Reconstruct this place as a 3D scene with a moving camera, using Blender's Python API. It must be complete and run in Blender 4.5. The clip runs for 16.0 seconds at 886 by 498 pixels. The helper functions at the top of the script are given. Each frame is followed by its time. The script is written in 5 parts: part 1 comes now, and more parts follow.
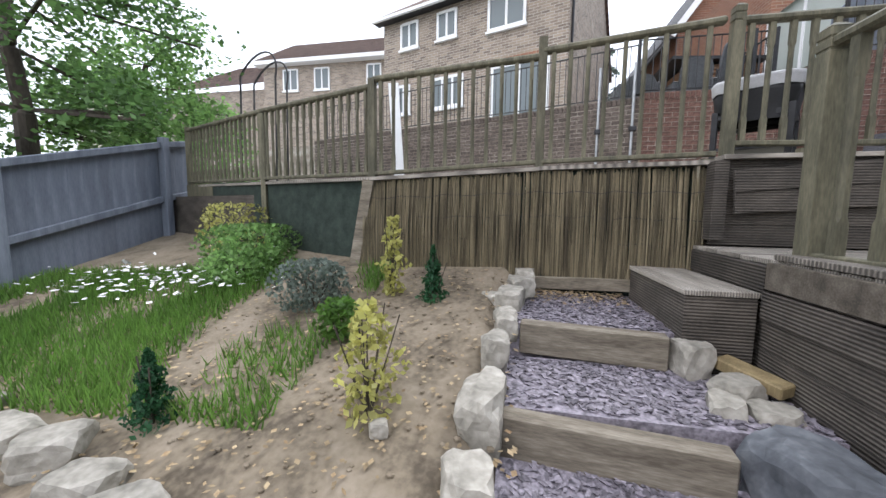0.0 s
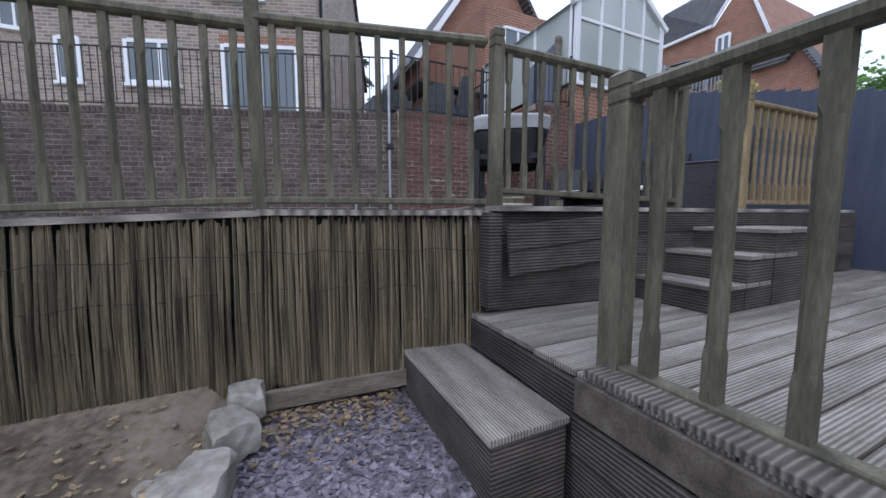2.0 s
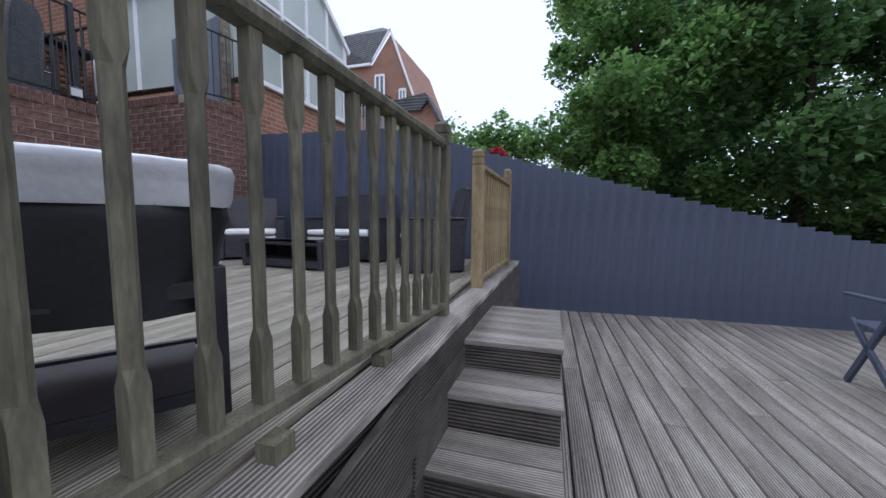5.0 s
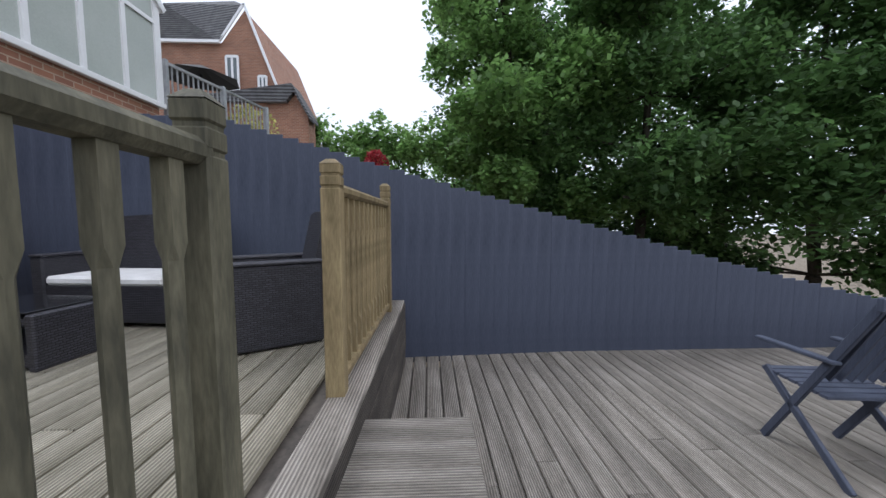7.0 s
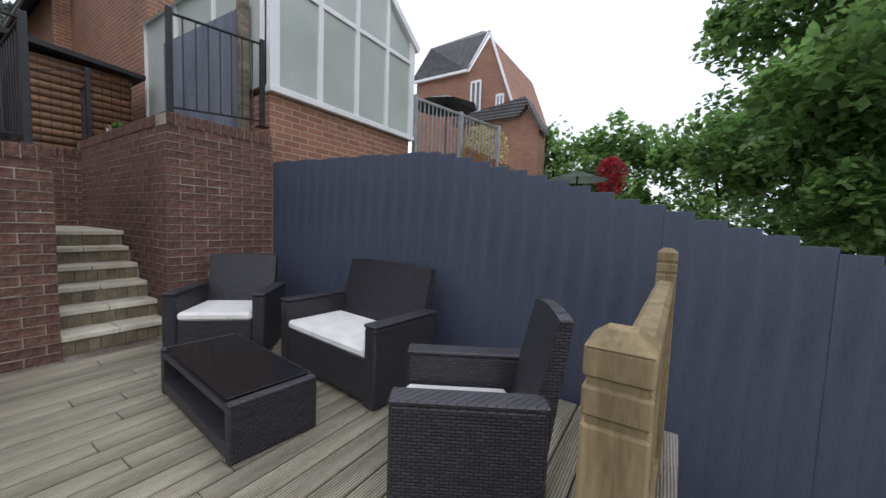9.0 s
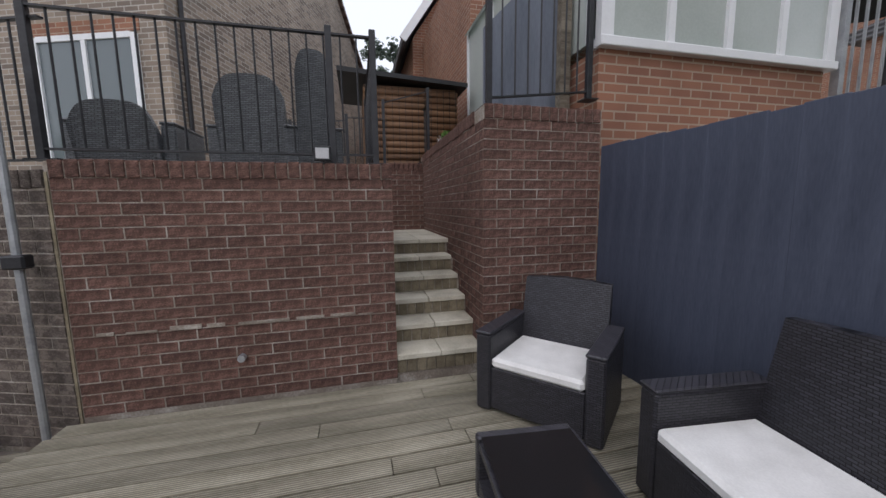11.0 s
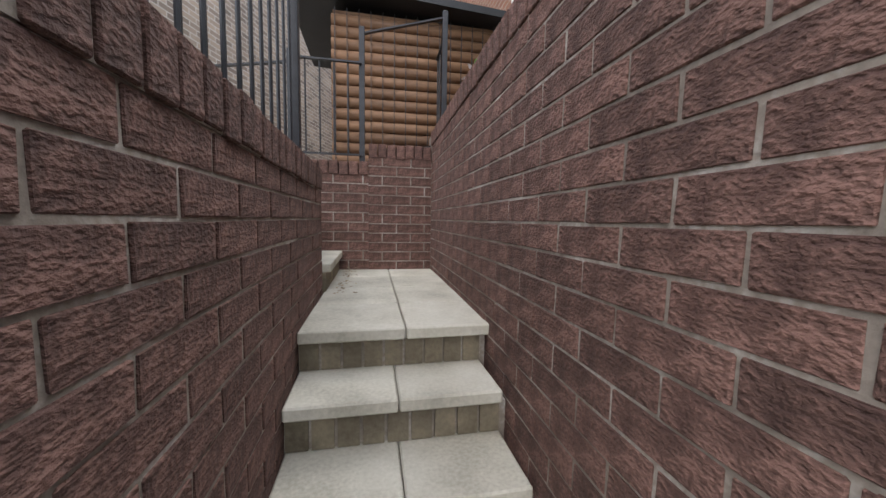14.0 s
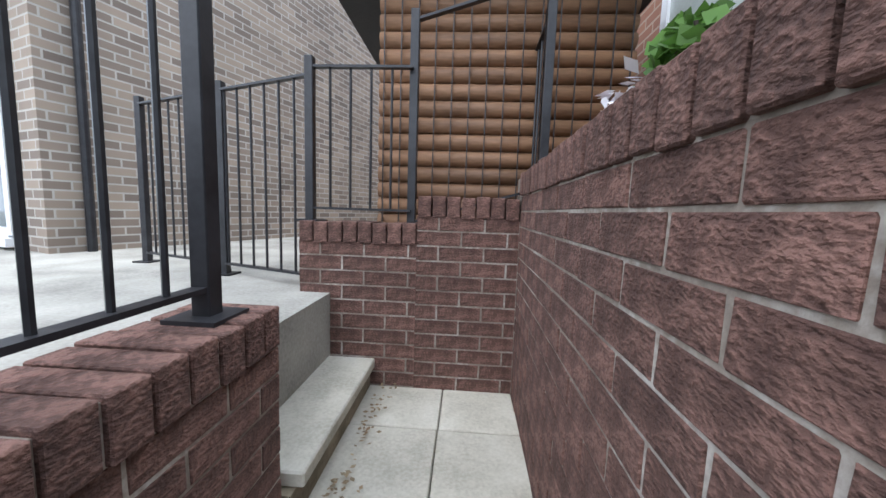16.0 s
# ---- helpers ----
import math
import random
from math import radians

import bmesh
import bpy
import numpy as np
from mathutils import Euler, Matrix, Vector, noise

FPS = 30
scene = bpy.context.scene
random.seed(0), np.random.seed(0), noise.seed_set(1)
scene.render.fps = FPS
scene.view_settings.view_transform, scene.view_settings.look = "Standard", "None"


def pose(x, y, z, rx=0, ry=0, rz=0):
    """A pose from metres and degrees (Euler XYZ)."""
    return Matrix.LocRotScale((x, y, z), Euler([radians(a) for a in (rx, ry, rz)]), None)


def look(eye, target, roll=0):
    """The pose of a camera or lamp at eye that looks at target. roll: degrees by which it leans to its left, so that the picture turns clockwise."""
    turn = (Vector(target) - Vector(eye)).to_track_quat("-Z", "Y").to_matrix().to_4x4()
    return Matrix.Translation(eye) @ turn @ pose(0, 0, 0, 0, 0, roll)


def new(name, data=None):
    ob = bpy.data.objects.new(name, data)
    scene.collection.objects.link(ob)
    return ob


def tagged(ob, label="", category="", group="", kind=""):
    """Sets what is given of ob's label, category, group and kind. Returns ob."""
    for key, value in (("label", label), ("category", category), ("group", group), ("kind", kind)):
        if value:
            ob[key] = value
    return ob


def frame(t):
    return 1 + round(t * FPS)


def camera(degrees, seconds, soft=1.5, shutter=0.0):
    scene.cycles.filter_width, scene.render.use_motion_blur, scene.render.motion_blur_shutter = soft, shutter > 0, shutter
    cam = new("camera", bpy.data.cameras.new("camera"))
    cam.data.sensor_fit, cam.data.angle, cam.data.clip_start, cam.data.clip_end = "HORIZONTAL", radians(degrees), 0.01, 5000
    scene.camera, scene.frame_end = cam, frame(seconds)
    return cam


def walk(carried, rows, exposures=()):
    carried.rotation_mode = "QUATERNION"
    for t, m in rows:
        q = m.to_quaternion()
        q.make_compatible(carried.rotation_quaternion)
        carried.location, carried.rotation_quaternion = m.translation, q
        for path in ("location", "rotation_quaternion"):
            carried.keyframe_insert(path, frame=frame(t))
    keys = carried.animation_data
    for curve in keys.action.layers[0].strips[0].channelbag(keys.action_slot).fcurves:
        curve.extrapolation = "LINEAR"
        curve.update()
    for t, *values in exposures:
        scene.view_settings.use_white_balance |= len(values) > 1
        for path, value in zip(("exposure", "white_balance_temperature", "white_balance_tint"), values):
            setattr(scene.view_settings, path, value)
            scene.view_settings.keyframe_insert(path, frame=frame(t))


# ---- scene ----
cam = camera(103.0, 16.0)
PATH = [
    (0, (0.154, 3.43, 1.268), (-0.228, 5.383, 1.063), 0.7),
    (0.5, (0.26, 3.655, 1.36), (0.217, 5.642, 1.136), -0.4),
    (1, (0.32, 3.974, 1.398), (0.734, 5.921, 1.207), 0.7),
    (1.5, (0.432, 4.197, 1.498), (1.063, 6.084, 1.295), -0.2),
    (2, (0.443, 4.522, 1.632), (1.282, 6.328, 1.44), -0.0),
    (2.5, (0.51, 4.831, 1.645), (1.531, 6.547, 1.539), -0.0),
    (3, (0.698, 5.203, 1.715), (1.953, 6.758, 1.641), -1.2),
    (3.5, (0.835, 5.405, 1.803), (2.242, 6.823, 1.703), -1.1),
    (4, (1.043, 5.554, 1.959), (2.664, 6.718, 1.821), 0.0),
    (4.5, (1.231, 5.638, 2.024), (3.031, 6.497, 1.867), -0.2),
    (5, (1.469, 5.724, 2.187), (3.379, 6.292, 2.017), 0.4),
    (5.2, (1.544, 5.759, 2.212), (3.482, 6.218, 2.03), 1.0),
    (7.5, (2.889, 5.848, 2.535), (4.88, 5.741, 2.386), -0.5),
    (8, (3.26, 5.924, 2.631), (5.258, 5.94, 2.54), 0.7),
    (8.5, (3.482, 6.061, 2.652), (5.424, 6.535, 2.578), 2.7),
    (9, (3.528, 6.182, 2.816), (5.215, 7.246, 2.672), 2.0),
    (9.5, (3.659, 6.373, 2.97), (4.919, 7.908, 2.739), 1.9),
    (10, (3.748, 6.76, 2.947), (4.558, 8.576, 2.725), 2.5),
    (10.2, (3.796, 6.899, 2.974), (4.47, 8.768, 2.751), 2.5),
    (12.3, (4.175, 8.416, 2.984), (4.559, 10.364, 2.74), -1.2),
    (12.5, (4.227, 8.59, 2.983), (4.602, 10.54, 2.747), -0.8),
    (13, (4.316, 9.006, 3.0), (4.708, 10.952, 2.756), -0.8),
    (13.5, (4.407, 9.435, 3.028), (4.824, 11.378, 2.8), 0.1),
    (14, (4.46, 9.886, 3.025), (4.86, 11.839, 2.859), 0.9),
    (14.5, (4.537, 10.259, 3.103), (4.852, 12.228, 2.944), 0.2),
    (15, (4.567, 10.575, 3.248), (4.77, 12.558, 3.09), 0.8),
    (15.5, (4.599, 10.789, 3.369), (4.718, 12.778, 3.198), 1.0),
    (16, (4.675, 11.014, 3.534), (4.557, 12.999, 3.321), 1.9),
]

walk(cam, [(t, look(eye, target, roll)) for t, eye, target, roll in PATH],
     exposures=[(0.0, 1.2, 6000, 11), (1.0, 0.95, 5650, 13), (3.0, 0.45, 5300, 16), (5.2, 0.5, 5450, 15), (7.5, 0.55, 5900, 11), (9.5, 0.55, 6050, 12), (10.2, 0.38, 6100, 13), (12.5, 0.4, 6150, 14), (13.5, 0.9, 6150, 13), (14.5, 1.7, 5900, 9), (16.0, 1.62, 5600, 8)])

# ---- world and sun: bright overcast ----
world = bpy.data.worlds.new("world")
scene.world = world
world.use_nodes = True
wn, wl = world.node_tree.nodes, world.node_tree.links
sky = wn.new("ShaderNodeTexSky")
sky.sky_type, sky.sun_disc, sky.sun_elevation, sky.sun_rotation = "NISHITA", False, radians(52), radians(215)
sky.air_density, sky.dust_density = 1.0, 6.0
cloud = wn.new("ShaderNodeMix")
cloud.data_type = "RGBA"
cloud.inputs["Factor"].default_value = 0.72
wl.new(sky.outputs[0], cloud.inputs["A"])
cloud.inputs["B"].default_value = (10.6, 10.8, 11.2, 1)
wl.new(cloud.outputs["Result"], wn["Background"].inputs[0])
wn["Background"].inputs[1].default_value = 0.095
sun = new("sun", bpy.data.lights.new("sun", "SUN"))
sun.data.energy, sun.data.angle, sun.data.color = 0.9, radians(25), (1.0, 0.96, 0.9)
sun.matrix_world = pose(0, 0, 20, 38, 0, 145)


# ---- materials ----
def material(name, c1, c2, rough=0.7, scale=8.0, stretch=(1, 1, 1), bump=0.15, fine=60.0, metal=0.0, vary=0.0, island=0.0, wave=None, c3=None, spec=0.4, grain=0.45, relief=0.01):
    """Two-scale noise colour between c1 and c2, fine grain relief, and optional grooves, stains and variation by piece."""
    m = bpy.data.materials.new(name)
    m.use_nodes = True
    n, l = m.node_tree.nodes, m.node_tree.links
    p = n["Principled BSDF"]
    p.inputs["Roughness"].default_value, p.inputs["Metallic"].default_value = rough, metal
    p.inputs["Specular IOR Level"].default_value = spec
    tc = n.new("ShaderNodeTexCoord")
    mp = n.new("ShaderNodeMapping")
    mp.inputs["Scale"].default_value = stretch
    l.new(tc.outputs["Object"], mp.inputs[0])
    big, small = n.new("ShaderNodeTexNoise"), n.new("ShaderNodeTexNoise")
    big.inputs["Scale"].default_value, big.inputs["Detail"].default_value = scale, 6
    small.inputs["Scale"].default_value, small.inputs["Detail"].default_value = fine, 4
    l.new(mp.outputs[0], big.inputs["Vector"]), l.new(mp.outputs[0], small.inputs["Vector"])
    add = n.new("ShaderNodeMath")
    add.operation = "MULTIPLY_ADD"
    l.new(small.outputs[0], add.inputs[0])
    add.inputs[1].default_value = grain
    l.new(big.outputs[0], add.inputs[2])
    shift = (grain - 0.45) / 2
    ramp = n.new("ShaderNodeValToRGB")
    ramp.color_ramp.elements[0].position, ramp.color_ramp.elements[0].color = 0.5 + shift, (*c1, 1)
    ramp.color_ramp.elements[1].position, ramp.color_ramp.elements[1].color = min(1.0, 0.95 + shift), (*c2, 1)
    if c3:
        e = ramp.color_ramp.elements.new(0.72 + shift)
        e.color = (*c3, 1)
    l.new(add.outputs[0], ramp.inputs[0])
    out = ramp.outputs[0]
    if vary or island:
        rnd = n.new("ShaderNodeNewGeometry") if island else n.new("ShaderNodeObjectInfo")
        hsv = n.new("ShaderNodeHueSaturation")
        mr = n.new("ShaderNodeMapRange")
        amount = island or vary
        mr.inputs["To Min"].default_value, mr.inputs["To Max"].default_value = 1 - amount, 1 + amount
        l.new(rnd.outputs["Random Per Island" if island else "Random"], mr.inputs[0])
        l.new(mr.outputs[0], hsv.inputs["Value"]), l.new(out, hsv.inputs["Color"])
        out = hsv.outputs[0]
    l.new(out, p.inputs["Base Color"])
    b = n.new("ShaderNodeBump")
    b.inputs["Strength"].default_value, b.inputs["Distance"].default_value = bump, relief
    l.new(add.outputs[0], b.inputs["Height"])
    last = b
    if wave:
        axis, pitch, depth = wave
        w = n.new("ShaderNodeTexWave")
        w.bands_direction = axis
        w.inputs["Scale"].default_value = 0.314 / pitch
        w.inputs["Distortion"].default_value = 0.15
        l.new(tc.outputs["Object"], w.inputs["Vector"])
        b2 = n.new("ShaderNodeBump")
        b2.inputs["Strength"].default_value, b2.inputs["Distance"].default_value = 1.0, depth
        l.new(w.outputs[1], b2.inputs["Height"]), l.new(b.outputs[0], b2.inputs["Normal"])
        mul = n.new("ShaderNodeMix")
        mul.data_type, mul.blend_type = "RGBA", "MULTIPLY"
        mul.inputs["Factor"].default_value = 0.6
        l.new(out, mul.inputs["A"])
        l.new(w.outputs[0], mul.inputs["B"])
        l.new(mul.outputs["Result"], p.inputs["Base Color"])
        last = b2
    l.new(last.outputs[0], p.inputs["Normal"])
    return m


def far_brick(name, c1, c2, mortar):
    m = bpy.data.materials.new(name)
    m.use_nodes = True
    n, l = m.node_tree.nodes, m.node_tree.links
    p = n["Principled BSDF"]
    p.inputs["Roughness"].default_value = 0.85
    tc, sep, add, com = n.new("ShaderNodeTexCoord"), n.new("ShaderNodeSeparateXYZ"), n.new("ShaderNodeMath"), n.new("ShaderNodeCombineXYZ")
    l.new(tc.outputs["Object"], sep.inputs[0])
    l.new(sep.outputs[0], add.inputs[0]), l.new(sep.outputs[1], add.inputs[1])
    l.new(add.outputs[0], com.inputs[0]), l.new(sep.outputs[2], com.inputs[1])
    br, no, mx = n.new("ShaderNodeTexBrick"), n.new("ShaderNodeTexNoise"), n.new("ShaderNodeMix")
    br.inputs["Scale"].default_value, br.inputs["Brick Width"].default_value, br.inputs["Row Height"].default_value = 1.0, 0.225, 0.075
    br.inputs["Mortar Size"].default_value, br.inputs["Bias"].default_value = 0.008, -0.1
    for key, c in (("Color1", c1), ("Color2", c2), ("Mortar", mortar)):
        br.inputs[key].default_value = (*c, 1)
    l.new(com.outputs[0], br.inputs["Vector"])
    no.inputs["Scale"].default_value, no.inputs["Detail"].default_value = 1.5, 5
    l.new(tc.outputs["Object"], no.inputs["Vector"])
    mx.data_type, mx.blend_type = "RGBA", "OVERLAY"
    mx.inputs["Factor"].default_value = 0.35
    l.new(br.outputs[0], mx.inputs["A"]), l.new(no.outputs[0], mx.inputs["B"])
    l.new(mx.outputs["Result"], p.inputs["Base Color"])
    bu = n.new("ShaderNodeBump")
    bu.inputs["Strength"].default_value, bu.inputs["Distance"].default_value = 0.6, 0.01
    bu.invert = True
    l.new(br.outputs["Fac"], bu.inputs["Height"]), l.new(bu.outputs[0], p.inputs["Normal"])
    return m


def weave(name, c1, c2, gap, length, height):
    """Flat woven strands: short staggered slips with dark gaps between them."""
    m = far_brick(name, c1, c2, gap)
    n = m.node_tree.nodes
    for node in n:
        if node.bl_idname == "ShaderNodeTexBrick":
            node.inputs["Brick Width"].default_value, node.inputs["Row Height"].default_value = length, height
            node.inputs["Mortar Size"].default_value = height * 0.2
            node.inputs["Mortar Smooth"].default_value = 0.6
        if node.bl_idname == "ShaderNodeBump":
            node.inputs["Strength"].default_value, node.inputs["Distance"].default_value = 1.0, 0.005
    n["Principled BSDF"].inputs["Roughness"].default_value = 0.42
    return m


def glass(name, tint, rough=0.03, alpha=0.35):
    m = bpy.data.materials.new(name)
    m.use_nodes = True
    p = m.node_tree.nodes["Principled BSDF"]
    p.inputs["Base Color"].default_value = (*tint, 1)
    p.inputs["Roughness"].default_value, p.inputs["Alpha"].default_value = rough, alpha
    return m


DECK = material("weathered_decking", (0.17, 0.15, 0.125), (0.43, 0.39, 0.34), 0.75, 3.5, (0.5, 3, 3), 0.3, 45, vary=0.16, wave=("Y", 0.0135, 0.003), c3=(0.30, 0.27, 0.23))
DECK_UP = material("pale_decking", (0.205, 0.185, 0.13), (0.47, 0.43, 0.335), 0.75, 3.0, (0.5, 3, 3), 0.3, 40, vary=0.15, wave=("Y", 0.0135, 0.003), c3=(0.335, 0.305, 0.23))
DECK_CROSS = material("weathered_edging", (0.1, 0.088, 0.073), (0.27, 0.24, 0.205), 0.75, 3.5, (3, 0.5, 3), 0.3, 45, vary=0.16, wave=("X", 0.021, 0.005), c3=(0.18, 0.16, 0.135))
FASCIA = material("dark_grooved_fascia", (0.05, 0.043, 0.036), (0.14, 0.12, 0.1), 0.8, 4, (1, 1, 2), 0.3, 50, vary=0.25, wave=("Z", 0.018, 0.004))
POST = material("green_tinged_timber", (0.06, 0.057, 0.038), (0.165, 0.15, 0.1), 0.75, 5, (3, 3, 0.6), 0.35, 40, vary=0.15, c3=(0.105, 0.098, 0.064))
POST_YEL = material("yellowed_timber", (0.15, 0.115, 0.055), (0.32, 0.25, 0.13), 0.7, 5, (3, 3, 0.6), 0.35, 40, vary=0.12, c3=(0.23, 0.175, 0.09))
SLEEPER_D = material("dark_plain_board", (0.055, 0.046, 0.036), (0.16, 0.138, 0.11), 0.8, 5, (0.5, 3, 3), 0.4, 40, c3=(0.1, 0.085, 0.066))
SLEEPER = material("sleeper_timber", (0.09, 0.075, 0.055), (0.27, 0.24, 0.19), 0.8, 5, (0.5, 3, 3), 0.4, 40, c3=(0.17, 0.145, 0.11))
RED_TONES = dict(c1=(0.078, 0.041, 0.033), c2=(0.19, 0.104, 0.082), c3=(0.118, 0.064, 0.05))
GREY_TONES = dict(c1=(0.07, 0.055, 0.047), c2=(0.17, 0.14, 0.12), c3=(0.108, 0.086, 0.073))
BRICK = material("red_brown_brick", rough=0.92, scale=16, stretch=(1, 1, 1.6), bump=0.9, fine=80, vary=0.2, grain=0.8, relief=0.015, **RED_TONES)
BRICK_STUFF = material("red_brown_brick_field", rough=0.92, scale=16, stretch=(1, 1, 1.6), bump=0.9, fine=80, island=0.2, grain=0.8, relief=0.015, **RED_TONES)
BRICK_GREY = material("weathered_grey_brick", rough=0.92, scale=16, stretch=(1, 1, 1.6), bump=0.9, fine=80, vary=0.25, grain=0.8, relief=0.015, **GREY_TONES)
BRICK_GREY_STUFF = material("weathered_grey_brick_field", rough=0.92, scale=16, stretch=(1, 1, 1.6), bump=0.9, fine=80, island=0.25, grain=0.8, relief=0.015, **GREY_TONES)
MORTAR = material("pale_mortar", (0.17, 0.14, 0.115), (0.5, 0.46, 0.41), 0.95, 4.0, (1, 1, 1), 0.6, 70, c3=(0.26, 0.22, 0.18))
SLAB = material("buff_paving_slab", (0.38, 0.355, 0.285), (0.64, 0.61, 0.52), 0.85, 4, (1, 1, 1), 0.25, 80, vary=0.07, c3=(0.53, 0.5, 0.41))
CONCRETE = material("worn_grey_paving", (0.2, 0.19, 0.165), (0.44, 0.42, 0.37), 0.88, 2.5, (1, 1, 1), 0.3, 60, c3=(0.33, 0.315, 0.275))
RISER = material("riser_brick", (0.11, 0.09, 0.06), (0.26, 0.22, 0.15), 0.9, 8, (1, 1, 1), 0.6, 60, vary=0.2)
FENCE = material("blue_grey_fence_paint", (0.04, 0.048, 0.075), (0.078, 0.09, 0.13), 0.62, 2.2, (4, 4, 0.5), 0.3, 30, vary=0.03)
FENCE_W = material("faded_blue_fence_paint", (0.085, 0.1, 0.13), (0.17, 0.19, 0.23), 0.7, 2.2, (4, 4, 0.5), 0.3, 30, vary=0.1)
RATTAN = weave("black_rattan_weave", (0.034, 0.033, 0.04), (0.058, 0.056, 0.068), (0.004, 0.004, 0.005), 0.034, 0.0125)
RATTAN_G = weave("grey_rattan_weave", (0.09, 0.098, 0.106), (0.16, 0.172, 0.184), (0.022, 0.023, 0.025), 0.04, 0.013)
CUSHION = material("white_cushion_fabric", (0.66, 0.65, 0.63), (0.82, 0.81, 0.79), 0.9, 6, (1, 1, 1), 0.15, 120)
BLACKGLASS = material("dark_table_glass", (0.01, 0.01, 0.011), (0.016, 0.016, 0.018), 0.12, 3, bump=0.0, spec=0.5)
METAL = material("black_painted_steel", (0.012, 0.012, 0.014), (0.03, 0.03, 0.034), 0.4, 12, bump=0.1)
GALV = material("galvanised_steel", (0.3, 0.31, 0.32), (0.45, 0.46, 0.47), 0.45, 9, metal=0.6)
UPVC = material("white_plastic_frame", (0.74, 0.75, 0.76), (0.82, 0.83, 0.84), 0.35, 2, bump=0.03)
PANE = glass("window_glass", (0.16, 0.19, 0.2), 0.04, 0.9)
FROST = material("frosted_blind_glass", (0.38, 0.42, 0.39), (0.48, 0.52, 0.49), 0.15, 1.0, bump=0.0, spec=0.5)
CLEAR = glass("roof_glass", (0.75, 0.82, 0.85), 0.05, 0.35)
HOUSE_A = far_brick("buff_brick", (0.33, 0.265, 0.205), (0.15, 0.118, 0.098), (0.42, 0.39, 0.345))
HOUSE_B = far_brick("orange_brick", (0.30, 0.14, 0.085), (0.22, 0.10, 0.065), (0.36, 0.27, 0.2))
ROOF = material("brown_roof_tile", (0.13, 0.085, 0.07), (0.24, 0.16, 0.13), 0.85, 3, bump=0.3, wave=("Z", 0.16, 0.03))
ROOF_G = material("grey_roof_tile", (0.09, 0.09, 0.095), (0.17, 0.17, 0.175), 0.85, 3, bump=0.3, wave=("Z", 0.16, 0.03))
SOIL = material("dry_soil", (0.085, 0.068, 0.048), (0.25, 0.208, 0.155), 0.95, 3.5, (1, 1, 1), 1.0, 28, c3=(0.19, 0.155, 0.11))
SLATE = material("purple_slate_chippings", (0.10, 0.09, 0.105), (0.27, 0.245, 0.28), 0.65, 30, bump=0.3, island=0.5)
STONE = material("limestone_rock", (0.16, 0.15, 0.125), (0.46, 0.43, 0.38), 0.9, 6, (1, 1, 1), 1.0, 30, vary=0.15, c3=(0.3, 0.28, 0.24))
DARKSTONE = material("blue_grey_slate_rock", (0.05, 0.055, 0.062), (0.2, 0.21, 0.225), 0.75, 5, (1, 1, 1), 1.0, 26, c3=(0.1, 0.107, 0.12))
BAMBOO = material("reed_screen_cane", (0.06, 0.048, 0.031), (0.205, 0.17, 0.108), 0.7, 3, (6, 6, 0.7), 0.3, 40, island=0.5, c3=(0.135, 0.112, 0.068))
HESSIAN = material("dark_green_screen", (0.012, 0.02, 0.016), (0.035, 0.05, 0.04), 0.9, 10, bump=0.4)
LOG = material("log_lap_cladding", (0.13, 0.068, 0.035), (0.27, 0.15, 0.08), 0.6, 4, (0.5, 3, 3), 0.3, 30, vary=0.12)
VINYL = material("grey_vinyl_cover", (0.42, 0.42, 0.43), (0.58, 0.58, 0.59), 0.45, 3, bump=0.3)
BLACKVINYL = material("black_vinyl_cover", (0.008, 0.008, 0.009), (0.02, 0.02, 0.022), 0.5, 4, bump=0.3)
BARK = material("tree_bark", (0.03, 0.024, 0.018), (0.09, 0.075, 0.06), 0.9, 8, (1, 1, 0.3), 1.0, 40)


def leaf(name, c1, c2):
    m = material(name, c1, c2, 0.55, 0.6, bump=0.1, fine=6, island=0.45)
    n, l = m.node_tree.nodes, m.node_tree.links
    p = n["Principled BSDF"]
    t, mx = n.new("ShaderNodeBsdfTranslucent"), n.new("ShaderNodeMixShader")
    src = p.inputs["Base Color"].links[0].from_socket
    l.new(src, t.inputs[0])
    mx.inputs[0].default_value = 0.5
    l.new(p.outputs[0], mx.inputs[1]), l.new(t.outputs[0], mx.inputs[2])
    l.new(mx.outputs[0], n["Material Output"].inputs[0])
    return m


LEAF = leaf("green_foliage", (0.1, 0.185, 0.05), (0.25, 0.42, 0.13))
LEAF_D = leaf("dark_foliage", (0.055, 0.11, 0.036), (0.16, 0.29, 0.09))
LEAF_Y = leaf("yellow_variegated_leaf", (0.32, 0.33, 0.08), (0.62, 0.58, 0.22))
LEAF_C = leaf("conifer_needles", (0.015, 0.06, 0.025), (0.05, 0.15, 0.06))
LEAF_S = leaf("silver_lavender_leaf", (0.10, 0.13, 0.11), (0.2, 0.24, 0.2))
GRASS = leaf("grass_blades", (0.06, 0.14, 0.02), (0.17, 0.30, 0.06))
PETAL = material("white_petals", (0.75, 0.72, 0.76), (0.85, 0.84, 0.85), 0.7, 8)
DEADLEAF = material("dry_fallen_leaf", (0.16, 0.10, 0.05), (0.38, 0.3, 0.18), 0.85, 8, island=0.35)
RED = leaf("red_maple_leaf", (0.25, 0.02, 0.03), (0.45, 0.05, 0.06))


# ---- building helpers ----
def mesh_of(bm, name, mat, smooth=False):
    me = bpy.data.meshes.new(name)
    bm.to_mesh(me)
    bm.free()
    me.materials.append(mat)
    if smooth:
        for f in me.polygons:
            f.use_smooth = True
    return me


